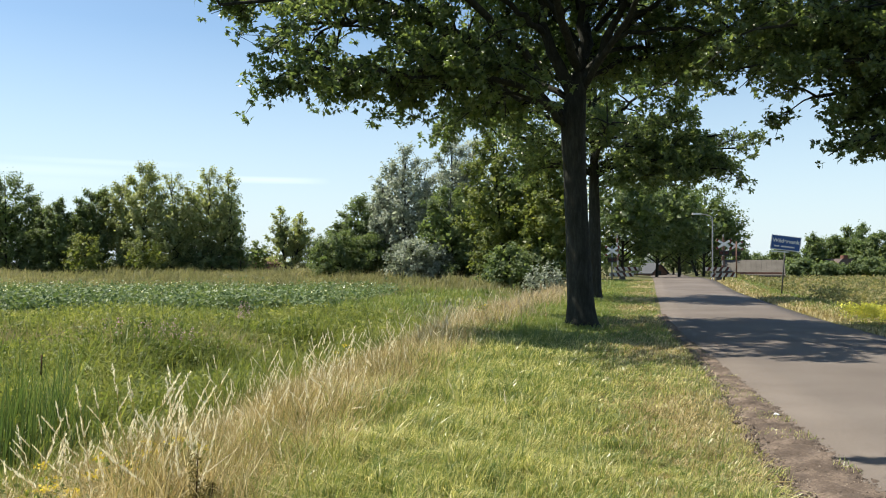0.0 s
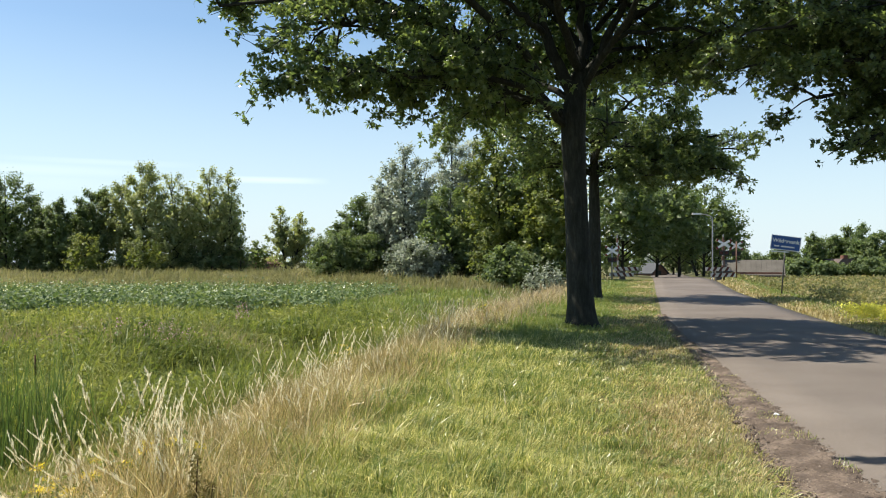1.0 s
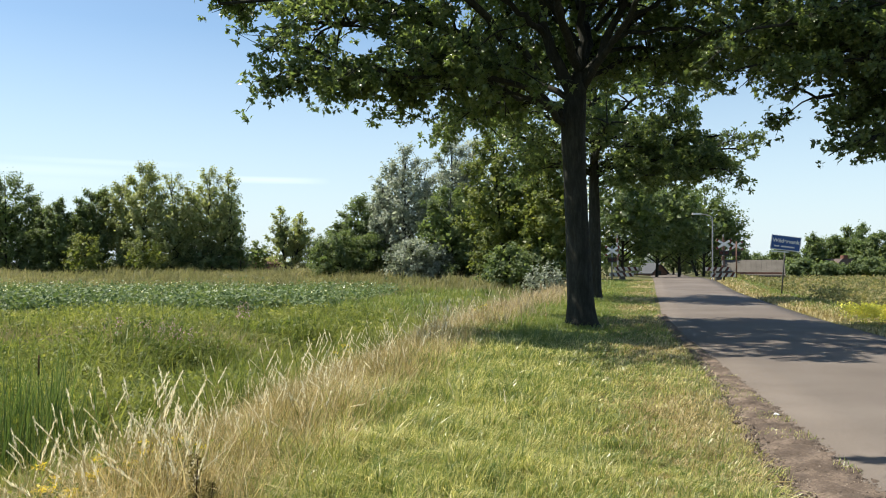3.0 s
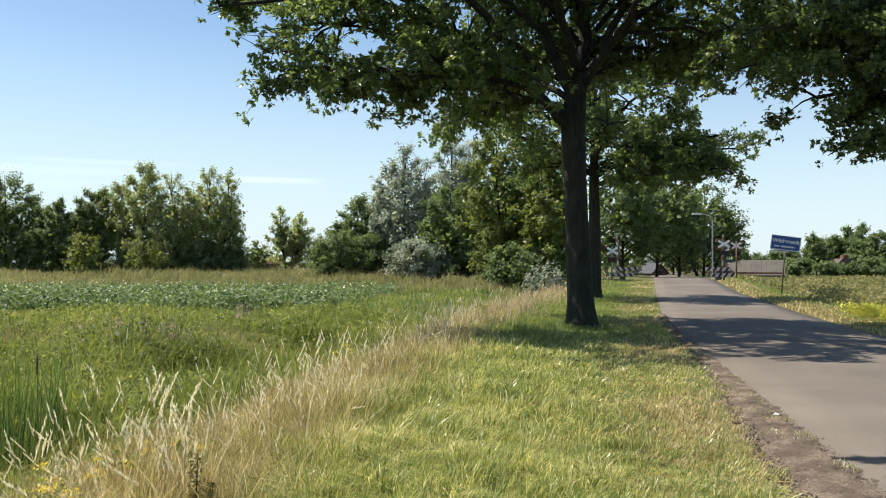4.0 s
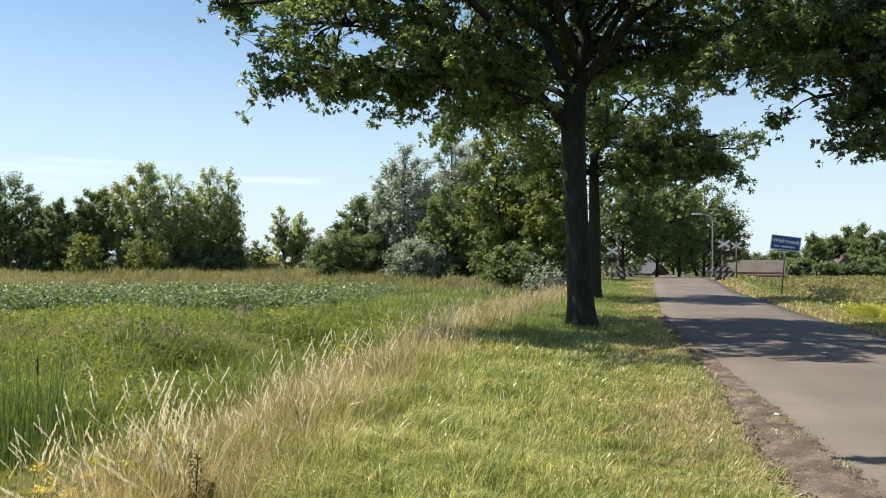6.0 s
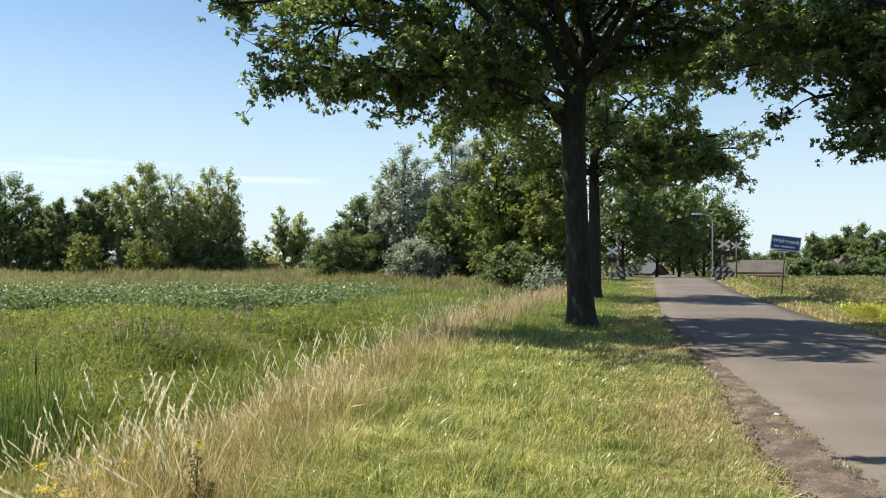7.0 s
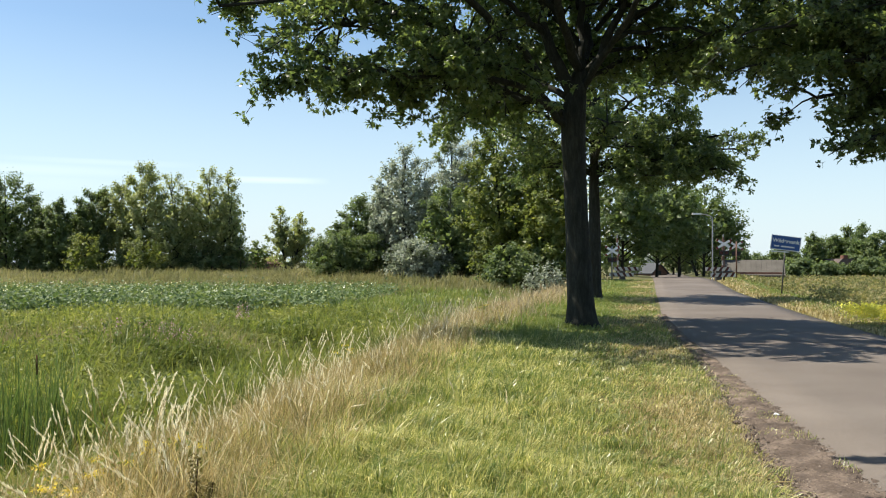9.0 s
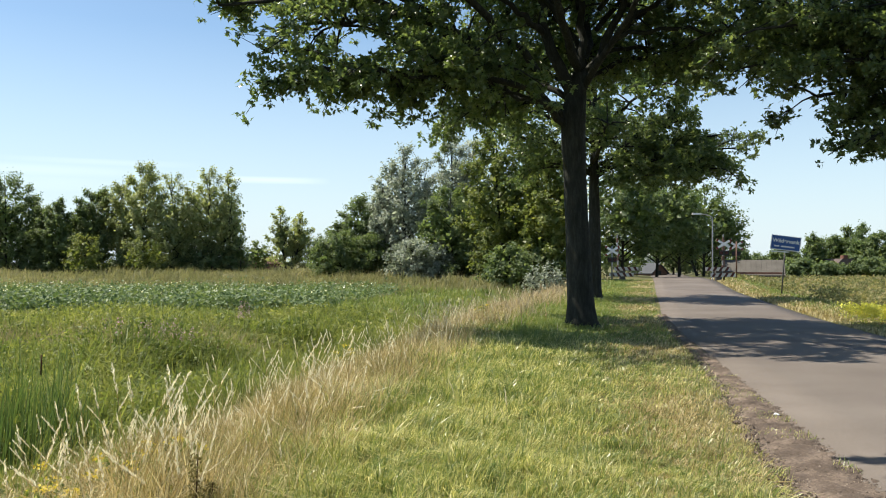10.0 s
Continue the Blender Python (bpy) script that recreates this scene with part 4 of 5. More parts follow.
def build_grass():
    reseed(16)
    # mown verge
    x, y, o = scatter(180000, 5.0, 62, 0.06, 5.0, 1.75)
    start = 0.06 + 0.50 * step(16, 5, y)
    ok = rng.random(len(x)) < np.clip((o - start) / 1.0, 0, 1) ** 0.6
    x, y, o = x[ok], y[ok], o[ok]
    dead = rng.random(len(x)) < 0.08 + 0.85 * step(2.2, 0.9, o) * (0.6 + 0.4 * np.sin(y * 0.9))
    tagged(under("bleached_grass", blades_mesh("bleached_grass", on_ground(x[dead], y[dead]), 0.10, 0.006 * np.maximum(1, y[dead] / 7), M["straw"], 0.7, (0.3, -0.1), 0.9, 0.13)), "bleached dead blades among the verge grass", "grass", kind="stuff")
    x, y, o = x[~dead], y[~dead], o[~dead]
    h = 0.10 + 0.14 * step(1.0, 4.0, o)
    w = 0.0076 * np.maximum(1, y / 7)
    near = y < 15 + 5 * rng.random(len(y))
    tagged(under("verge_grass", blades_mesh("verge_grass", on_ground(x, y)[near], h[near], w[near], M["verge"], 0.45, (0.45, -0.15), 0.8, 0.17)), "short mown verge grass, green mixed with straw", "grass", kind="stuff")
    tagged(under("verge_grass", blades_mesh("verge_grass", on_ground(x, y)[~near], h[~near], w[~near], M["verge_far"], 0.45, (0.45, -0.15), 0.8, 0.17)), "green verge grass round the foot of the oaks", "grass", kind="stuff")
    # sparse tufts on the shoulder
    x, y, o = scatter(6000, 5.0, 22, -0.05, 0.6, 1.6)
    ok = np.array([noise.noise((a * 1.6, b * 1.6, 2.0)) for a, b in zip(x, y)]) > 0.15
    x, y = x[ok], y[ok]
    tagged(under("shoulder_grass", blades_mesh("shoulder_grass", on_ground(x, y, -0.01), 0.06, 0.006, M["verge"], 0.6)), "thin green tufts in the gravel", "grass", kind="stuff")
    # tall dry grass on the bank
    x, y, o = scatter(100000, 4.6, 62, 3.4, 6.7, 1.6)
    keep = rng.random(len(x)) < step(3.7, 5.3, o)
    x, y = x[keep], y[keep]
    tagged(under("dry_grass", blades_mesh("dry_grass", on_ground(x, y), 0.40, 0.0048 * np.maximum(1, y / 7), M["straw"], 0.6, (0.1, -0.05), 0.6, 0.22)), "tall straw-coloured dry grass on the ditch bank", "grass", kind="stuff")
    x, y, o = scatter(11000, 4.6, 50, 3.8, 6.6, 1.6)
    ok = np.array([noise.noise((a * 0.9, b * 0.9, 5.0)) for a, b in zip(x, y)]) > -0.05
    x, y = x[ok], y[ok]
    tagged(under("bank_grass", blades_mesh("bank_grass", on_ground(x, y), 0.36, 0.0065 * np.maximum(1, y / 7), M["reed"], 0.45, (0.15, -0.05), 0.6, 0.25)), "green grass showing through the dry bank growth", "grass", kind="stuff")
    # lush growth in the ditch and beyond it
    n = 84000
    y = 6 + 26 * rng.random(n) ** 1.3
    x = -0.58 * y - 2 + rng.random(n) * (road_x(y) - 6.3 + 0.58 * y + 2)
    h = (0.58 + 0.2 * np.sin(x * 0.9 + y * 0.4) + 0.16 * np.sin(y * 1.1 - x * 0.5)) * (1 - 0.5 * step(20, 30, y))
    tagged(under("meadow_grass", blades_mesh("meadow_grass", on_ground(x, y), h, 0.017 * np.maximum(1, y / 11), M["reed"], 0.5, (0.2, -0.05), 0.8, 0.5)), "lush green reeds and meadow grass beyond the ditch", "grass", kind="stuff")
    n = 38000
    y = 8 + 24.5 * rng.random(n) ** 1.2
    x = -0.58 * y - 2 + rng.random(n) * (road_x(y) - 6.6 + 0.58 * y + 2)
    top = (0.52 + 0.22 * np.sin(x * 0.9 + y * 0.4) + 0.18 * np.sin(y * 1.1 - x * 0.5)) * (1 - 0.45 * step(20, 30, y))
    tagged(under("meadow_herbs", leaf_mesh("meadow_herbs", np.stack([x, y, ground_z(x, y) + top * rng.random(n) ** 0.5], 1), 0.035 + 0.0022 * y, M["reed"], flat=-0.1)), "leafy green herbs between the meadow grasses", "herbs", kind="stuff")
    # low green sward beside the crop
    n = 34000
    y = 27 + 33 * rng.random(n) ** 1.1
    x = -0.60 * y - 4 + rng.random(n) * (road_x(y) - 5.5 + 0.60 * y + 4)
    out = ~((x < -4.5 + 0.10 * (y - 34)) & (y < 57) & (y > 31))
    x, y = x[out], y[out]
    tagged(under("meadow_sward", blades_mesh("meadow_sward", on_ground(x, y), 0.34 + 0.14 * np.sin(x * 0.5) * np.sin(y * 0.3), 0.0011 * y, M["verge_far"], 0.45, (0.15, 0), 0.6, 0.9)), "low soft green meadow beside the crop", "grass", kind="stuff")
    # straw and weeds at the field's far end
    n = 44000
    y = 52 + 50 * rng.random(n) ** 0.9
    x = -0.60 * y - 4 + rng.random(n) * (road_x(y) - 5.5 + 0.60 * y + 4)
    out = (y > 57) | (x > -3)
    x, y = x[out], y[out]
    h = 0.85 + 0.2 * np.sin(x * 0.35) * np.sin(y * 0.22 + 1)
    tagged(under("field_grass", blades_mesh("field_grass", on_ground(x, y), h * np.clip(y / 75, 0.6, 1.0), 0.0008 * y, M["far_straw"], 0.22, (0.1, 0), 0.5, 1.2)), "tall brownish seeding grass at the field's far end", "grass", kind="stuff")
    # russet straw along the bank past the oak
    x, y, o = scatter(11000, 20, 58, 2.9, 6.8, 1.1)
    ok = rng.random(len(x)) < step(2.8, 5.4, o) * (0.55 + 0.45 * np.sin(x * 1.1 + y * 0.7))
    x, y = x[ok], y[ok]
    tagged(under("russet_grass", blades_mesh("russet_grass", on_ground(x, y), 0.62, 0.0008 * y, M["russet"], 0.28, (0.1, 0), 0.5, 0.7)), "pale russet seeding grass along the bank", "grass", kind="stuff")
    # a haze of seeding grass in the meadow
    n = 6000
    x, y = rng.normal(-6.6, 2.0, n), rng.normal(17.6, 1.0, n)
    ok = np.array([noise.noise((a * 0.5, b * 0.7, 7.0)) for a, b in zip(x, y)]) > -0.12
    x, y = x[ok], y[ok]
    tagged(under("seeding_grass", blades_mesh("seeding_grass", on_ground(x, y), 0.66, 0.010, M["haze"], 0.45, (0.2, 0), 0.7, 0.5)), "brownish-pink seeding grass in the green meadow", "grass", kind="stuff")
    # arching sedge at the ditch
    x, y, o = scatter(15000, 9, 26, 6.3, 7.9, 1.2)
    ok = np.array([noise.noise((a * 0.8, b * 0.8, 9.0)) for a, b in zip(x, y)]) > -0.1
    x, y = x[ok], y[ok]
    tagged(under("ditch_sedge", blades_mesh("ditch_sedge", on_ground(x, y), 0.72, 0.016 + 0.0008 * y, M["reed"], 0.6, (0.25, -0.1), 0.95, 0.4)), "arching bright green sedge along the ditch", "grass", kind="stuff")
    # across the lane: straw verge, then weeds
    x, y, o = scatter(9000, 12, 66, -ROAD_W - 0.5, -ROAD_W - 2.6, 1.3)
    low = (x > 9.8) & (y > 18) & (y < 23.2)
    tagged(under("far_verge_green", blades_mesh("far_verge_green", on_ground(x, y), np.where(low, 0.06, 0.18), 0.0009 * y, M["verge_far"], 0.4, (0.3, 0), 0.5, 0.4)), "green grass in the verge across the lane", "grass", kind="stuff")
    x, y, o = scatter(17000, 12, 66, -ROAD_W - 0.1, -ROAD_W - 1.7, 1.3)
    low = (x > 9.8) & (y > 18) & (y < 23.2)
    tagged(under("far_verge_grass", blades_mesh("far_verge_grass", on_ground(x, y), np.where(low, 0.06, 0.16), 0.0009 * y, M["straw"], 0.4, (0.3, 0), 0.5, 0.4)), "short sun-bleached verge grass across the lane", "grass", kind="stuff")
    n = 48000
    y = 18 + 84 * rng.random(n) ** 1.2
    x = road_x(y) + ROAD_W + 2.3 + rng.random(n) * np.maximum(1.5, 0.62 * y - road_x(y) - ROAD_W - 1.0)
    ok = ~((x > 10.3) & (y < 23.4))
    x, y, n = x[ok], y[ok], int(ok.sum())
    tagged(under("weeds", leaf_mesh("weeds", np.stack([x, y, ground_z(x, y) + (0.62 - 0.32 * step(36, 56, y)) * rng.random(n) ** 0.8], 1), 0.0030 * y + 0.02, M["weed"], flat=0.15)), "tangled green and straw weeds across the lane", "weeds", kind="stuff")


def build_crop():
    rows_y = np.concatenate([31.5 + 1.0 * np.arange(9), 40.5 + 0.95 * np.arange(18)])
    py = np.repeat(rows_y, 150)
    px = np.tile(np.arange(150) * 0.34, len(rows_y))
    right = -4.6 + 0.10 * (py - 34)
    px = right - px + rng.normal(0, 0.10, len(px))
    py = py + rng.normal(0, 0.12, len(py))
    ok = (px > -0.60 * py - 4) & (rng.random(len(px)) < 0.92)
    px, py = px[ok], py[ok]
    tall = 0.58 + 0.14 * np.sin(px * 0.7 + 1.1 * np.sin(py)) + rng.normal(0, 0.13, len(px))
    each = np.where(py < 36, 46, np.where(py < 41, 24, 12))
    k = np.repeat(np.arange(len(px)), each)
    d = rng.standard_normal((len(k), 3))
    d /= np.linalg.norm(d, axis=1)[:, None]
    d[:, 2] = np.abs(d[:, 2])
    d *= rng.uniform(0.7, 1.1, (len(k), 1))
    at = np.stack([px[k] + 0.36 * d[:, 0], py[k] + 0.36 * d[:, 1], ground_z(px[k], py[k]) + tall[k] * (0.15 + 0.85 * d[:, 2])], 1)
    tagged(under("potato_crop", leaf_mesh("potato_crop", at, 0.16, M["crop"], outward=d)), "dense dark green potato plants in the field", "crop", kind="stuff")
    m = 520
    y = 35 + 21 * rng.random(m)
    right = -4.6 + 0.10 * (y - 34)
    x = right - rng.random(m) * (0.60 * y + 6 + right)
    ok = np.array([noise.noise((a * 0.25, b * 0.25, 0.0)) for a, b in zip(x, y)]) > -0.05
    x, y = x[ok], y[ok]
    tagged(under("potato_blossom", leaf_mesh("potato_blossom", np.stack([x, y, ground_z(x, y) + 0.7], 1), 0.10, M["white_petal"], flat=0.6)), "small white potato blossoms over the crop", "flowers", kind="stuff")


build_grass()
build_crop()

TUFTS = []  # (thing, rest pose, sway, phase)
PLANTS = []


def stem_meshes(h, d):
    """A bent grass stem and its slender seed head."""
    line = smooth_line([(0, 0, 0), (d[0] * 0.3 * h, d[1] * 0.3 * h, 0.55 * h), (d[0] * h, d[1] * h, h)], 9)
    st = Tubes()
    st.add(line, np.linspace(0.0024, 0.0014, 9), 3)
    e = line[-1] - line[-3]
    e *= 0.15 / np.linalg.norm(e)
    u = rng.random((46, 1))
    spike = line[-1] - 0.6 * e + u * e + rng.normal(0, 0.0022, (46, 3))
    head = blades_mesh("seed_head", spike, 0.030 * (1.15 - 0.5 * u[:, 0]), 0.0046, M["plume"], 0.28, (float(e[0] / 0.15), float(e[1] / 0.15)), 0.3)
    return st.mesh("stem", M["straw"]), head


def build_tufts():
    """Tall seeding grasses on the bank that the wind rocks."""
    kinds = []
    stock = [stem_meshes(float(rng.uniform(0.30, 0.72)), np.array([-0.12, 0.0]) + rng.normal(0, 0.24, 2)) for _ in range(9)] + [stem_meshes(0.76, (-0.12, -0.05))]
    for k in range(4):
        root = thing("tall_grass_tuft", Matrix.Translation((0, 0, -5)), "tall pale seed-headed grass tuft bending in the wind", "grass tuft", "tall grasses on the bank")
        for i in range(7):
            st, hd = stock[(k * 3 + i * 2 + i // 5) % 10]
            m = pose(float(rng.normal(0, 0.16)), float(rng.normal(0, 0.16)), 0, 0, 0, float(rng.uniform(-50, 50)))
            a = under("stem", st, root, m=m)
            under("seed_head", hd, a)
        base = np.concatenate([rng.normal(0, 0.16, (60, 2)), np.zeros((60, 1))], 1)
        under("foliage", blades_mesh("foliage", base, 0.5, 0.006, M["straw"], 0.3), root)
        kinds.append(root)
    n = 160
    x, y, o = scatter(n, 5.0, 26, 4.4, 6.5, 1.35)
    for k in range(n):
        m = Matrix.Translation((x[k], y[k], float(ground_z(x[k], y[k])) - 0.02)) @ pose(0, 0, 0, 0, 0, float(rng.uniform(-30, 30)))
        src = kinds[k % 4]
        ob = src if k < 4 else copy_thing(src, m)
        ob.matrix_basis = m
        s = float(rng.uniform(0.6, 1.25))
        ob.scale = (s, s, s)
        TUFTS.append((ob, m, float(rng.uniform(3.5, 6.5)), 0.35 * float(x[k]) - 0.2 * float(y[k])))


build_tufts()


def build_flowers():
    """Yellow ragwort, pink willowherb, cattails and dock on the bank."""
    def ragwort(x, y, h, spread, heads, label):
        root = thing("ragwort", Matrix.Translation((x, y, float(ground_z(x, y)) - 0.02)), label, "wildflower", "yellow wildflowers")
        PLANTS.append((root, root.matrix_basis.copy(), 1.8, 0.4 * x))
        for _ in range(heads):
            tb = Tubes()
            d = rng.normal(0, spread, 2)
            e = np.array([d[0], d[1], h * rng.uniform(0.6, 1.05)])
            tb.add(smooth_line([(d[0] * 0.2, d[1] * 0.2, 0), (d[0] * 0.5, d[1] * 0.5, h * 0.5), e], 5), np.linspace(0.005, 0.003, 5), 4)
            st = under("stem", tb.mesh("stem", M["reed"]), root)
            under("blossom", leaf_mesh("blossom", e + rng.normal(0, 0.03, (26, 3)) * np.array([1, 1, 0.3]), 0.026, M["yellow_petal"], flat=0.5), st, "clustered bright yellow flower head")
        lp = rng.normal(0, spread * 0.9, (220, 3))
        lp[:, 2] = rng.uniform(0.05, h * 0.9, 220)
        under("foliage", leaf_mesh("foliage", lp, 0.05, M["light_leaf"], flat=0.0), root)

    for x, y, h, s, c in ((-1.55, 13.4, 0.62, 0.10, 6), (-2.55, 5.55, 0.40, 0.10, 7), (-2.2, 5.9, 0.42, 0.14, 7), (-1.9, 6.2, 0.40, 0.10, 5), (-2.75, 5.2, 0.34, 0.12, 6), (-2.62, 5.75, 0.46, 0.16, 6), (-2.35, 5.4, 0.36, 0.14, 6), (1.1, 22.5, 0.6, 0.2, 5)):
        ragwort(x, y, h, s, c, "yellow-flowered ragwort among the dry grass")

    # a bright patch across the lane
    n = 4600
    tufts = np.stack([rng.uniform(10.75, 12.6, 90), rng.normal(22.3, 0.4, 90), rng.uniform(0.16, 0.48, 90)], 1)
    k = rng.integers(0, 90, n)
    c = tufts[k] + rng.normal(0, 1, (n, 3)) * np.array([0.10, 0.10, 0.045])
    c[:, 2] += ground_z(c[:, 0], c[:, 1])
    tagged(under("yellow_flowers", leaf_mesh("yellow_flowers", c, 0.05, M["lemon_petal"], flat=0.2)), "bright yellow flower patch at the field's edge", "flowers", kind="stuff")

    def willowherb(x, y, h):
        root = thing("willowherb", Matrix.Translation((x, y, float(ground_z(x, y)) - 0.02)), "pink willowherb spire in the meadow", "wildflower", "pink wildflowers")
        PLANTS.append((root, root.matrix_basis.copy(), 2.0, 0.4 * x))
        tb = Tubes()
        pts = []
        for _ in range(4):
            d = rng.normal(0, 0.10, 2)
            line = smooth_line([(d[0], d[1], 0), (d[0], d[1], h * 0.6), (d[0] * 1.2, d[1] * 1.2, h)], 6)
            tb.add(line, np.linspace(0.006, 0.003, 6), 4)
            pts.append(line[-1] + np.array([0, 0, -0.36]) * rng.random((40, 1)) + rng.normal(0, 0.03, (40, 3)))
        under("stems", tb.mesh("stems", M["reed"]), root)
        under("blossom", leaf_mesh("blossom", np.concatenate(pts), 0.026, M["pink_petal"], flat=0.2), root, "pink flower spikes")

    for x, y, h in ((-4.6, 19.8, 1.0), (-5.2, 16.2, 0.85), (-5.7, 16.0, 0.82), (-4.8, 15.8, 0.85), (-6.3, 16.6, 0.85)):
        willowherb(x, y, h)

    # cattails in the ditch
    for x, y in ((-4.5, 9.6), (-4.15, 9.3), (-5.0, 9.9), (-4.75, 8.9), (-5.3, 9.4), (-4.9, 9.3), (-5.6, 10.2), (-4.35, 8.8), (-5.2, 8.8), (-4.7, 10.2)):
        z = float(ground_z(x, y))
        root = thing("cattail_clump", Matrix.Translation((x, y, z - 0.03)), "dark green cattail clump in the ditch", "reeds", "cattails in the ditch")
        PLANTS.append((root, root.matrix_basis.copy(), 1.6, 0.4 * x))
        b = np.concatenate([rng.normal(0, 0.16, (46, 2)), np.zeros((46, 1))], 1)
        under("foliage", blades_mesh("foliage", b, 1.35, 0.016, M["reed_dark"], 0.17, (0.04, 0), 0.3), root)
        for _ in range(1 if x in (-4.5, -4.75) else 0):
            d = rng.normal(0, 0.12, 2)
            part("stalk", rod((d[0], d[1], 0), (d[0] * 1.3, d[1] * 1.3, 1.15), 0.006, 0.005, 6), M["reed_dark"], root)
            part("spike", rod((d[0] * 1.3, d[1] * 1.3, 1.12), (d[0] * 1.34, d[1] * 1.34, 1.34), 0.011, 0.009, 8), M["brown_spike"], root, "brown velvety seed spike", smooth=True)

    # dock stalks
    for x, y, h in ((-1.44, 4.95, 0.50), (-1.38, 5.05, 0.32), (-0.42, 4.3, 0.14), (-1.5, 4.6, 0.22)):
        root = thing("dock_plant", Matrix.Translation((x, y, float(ground_z(x, y)) - 0.02)), "dark brown seeding dock stalk in dry grass", "weed", "dock stalks")
        tb = Tubes()
        tb.add(np.linspace((0, 0, 0), (0.02, 0, h), 4), [0.005, 0.005, 0.004, 0.003], 5)
        under("stalk", tb.mesh("stalk", M["brown_spike"]), root)
        p = np.stack([rng.normal(0, 0.018, 340), rng.normal(0, 0.018, 340), rng.uniform(0.1 * h, h * 1.02, 340)], 1)
        under("seed_head", leaf_mesh("seed_head", p, 0.019, M["dock"], flat=0.0), root)


build_flowers()


def build_odds():
    """Single stalks in the verge and a pale stone on the shoulder."""
    for x, y, h, d, lean in ((2.14, 16.0, 0.42, (0.02, 0.0), 0), (0.16, 9.0, 0.34, (-0.25, 0.0), 0), (0.62, 8.2, 0.36, (-0.06, 0.0), 0), (-0.55, 13.6, 0.62, (0.5, 0.1), 18), (-1.35, 8.0, 0.5, (0.7, 0.0), 30)):
        st, hd = stem_meshes(h, d)
        root = thing("grass_stalk", pose(x, y, float(ground_z(x, y)) - 0.01, 0, lean, 0), "single dry grass stalk standing in the verge", "grass stalk", "single stalks")
        PLANTS.append((root, root.matrix_basis.copy(), 2.4, 0.4 * x))
        under("seed_head", hd, under("stem", st, root))
    for x, y, a, ln in ((2.44, 6.1, 20, 0.16), (2.30, 6.3, -35, 0.10)):
        z = float(ground_z(x, y))
        root = thing("twig", pose(x, y, z + 0.03, 0, 6, a), "pale dry twig lying at the gravel's edge", "twig", "dry twigs")
        part("stick", rod((-ln / 2, 0, 0), (ln / 2, 0, 0.01), 0.004, 0.003, 6), M["straw"], root)
        part("side_shoot", rod((0, 0, 0.004), (ln * 0.25, ln * 0.25, 0.012), 0.003, 0.002, 5), M["straw"], root)
    bm = bmesh.new()
    bmesh.ops.create_icosphere(bm, subdivisions=2, radius=0.028)
    for v in bm.verts:
        v.co *= 1 + 0.35 * noise.noise(v.co * 40)
        v.co.z *= 0.55
    x, y = 3.44, 8.8
    root = part("stone", bm, M["white_paint"], m=Matrix.Translation((x, y, float(ground_z(x, y)) + 0.035)))
    tagged(root, "pale rounded stone on the gravel shoulder", "stone")


build_odds()


# ---- built things ----
def build_place_sign():
    m = pose(15.74, 39.6, float(ground_z(15.74, 39.6)) - 0.02, 0, 4.5, -12)
    root = thing("place_name_sign", m, "blue place-name sign on a leaning steel post", "road sign")
    part("post", rod((0, 0.05, -0.2), (0, 0.05, 2.86), 0.032, None, 14), M["dark_steel"], root, smooth=True)
    tilt = pose(0, 0, 2.52, 0, 3.0, 0) @ pose(0, 0, -2.52)
    board = part("board", block(-0.66, -0.02, 2.18, 0.66, 0.02, 2.86, 0.012), M["white_paint"], root, "white-edged board", tilt)
    part("panel", block(-0.625, -0.026, 2.215, 0.625, -0.014, 2.825, 0.004), M["blue_paint"], board, "deep blue face")
    part("lower_board", block(-0.62, -0.015, 2.08, 0.18, 0.015, 2.14, 0.005), M["white_paint"], root, "narrow white plate below")
    cu = bpy.data.curves.new("lettering", "FONT")
    cu.body, cu.align_x, cu.align_y, cu.size, cu.extrude, cu.offset = "Wildervank", "CENTER", "CENTER", 0.25, 0.003, 0.008
    under("lettering", cu, board, "white sign lettering", Matrix.Translation((0, -0.031, 2.60)) @ pose(0, 0, 0, 90, 0, 0))
    cu.materials.append(M["white_paint"])
    for a, b in ((-0.50, -0.27), (-0.20, 0.40)):
        part("text_bar", block(a, -0.032, 2.315, b, -0.024, 2.385), M["white_paint"], board)
    for z in (2.34, 2.68):
        part("clamp", block(-0.06, 0.0, z - 0.02, 0.06, 0.1, z + 0.02, 0.004), M["steel"], root)


def build_street_lamp():
    x, y = 20.27, 64.0
    root = thing("street_lamp", Matrix.Translation((x, y, float(ground_z(x, y)))), "grey steel street lamp with a curved arm", "street lamp")
    tb = Tubes()
    tb.add(smooth_line([(0, 0, -0.1), (0, 0, 2.5), (0.0, 0, 4.4), (-0.12, 0, 4.75), (-0.55, 0, 4.9), (-0.85, 0, 4.93)], 24), np.linspace(0.055, 0.03, 24), 10)
    under("pole", tb.mesh("pole", M["steel"]), root)
    part("lamp_head", prism([(-1.55, 4.93), (-1.5, 5.02), (-0.9, 5.02), (-0.8, 4.95), (-0.85, 4.90), (-1.5, 4.88)], -0.1, 0.1), M["white_paint"], root, "pale flat lamp head")


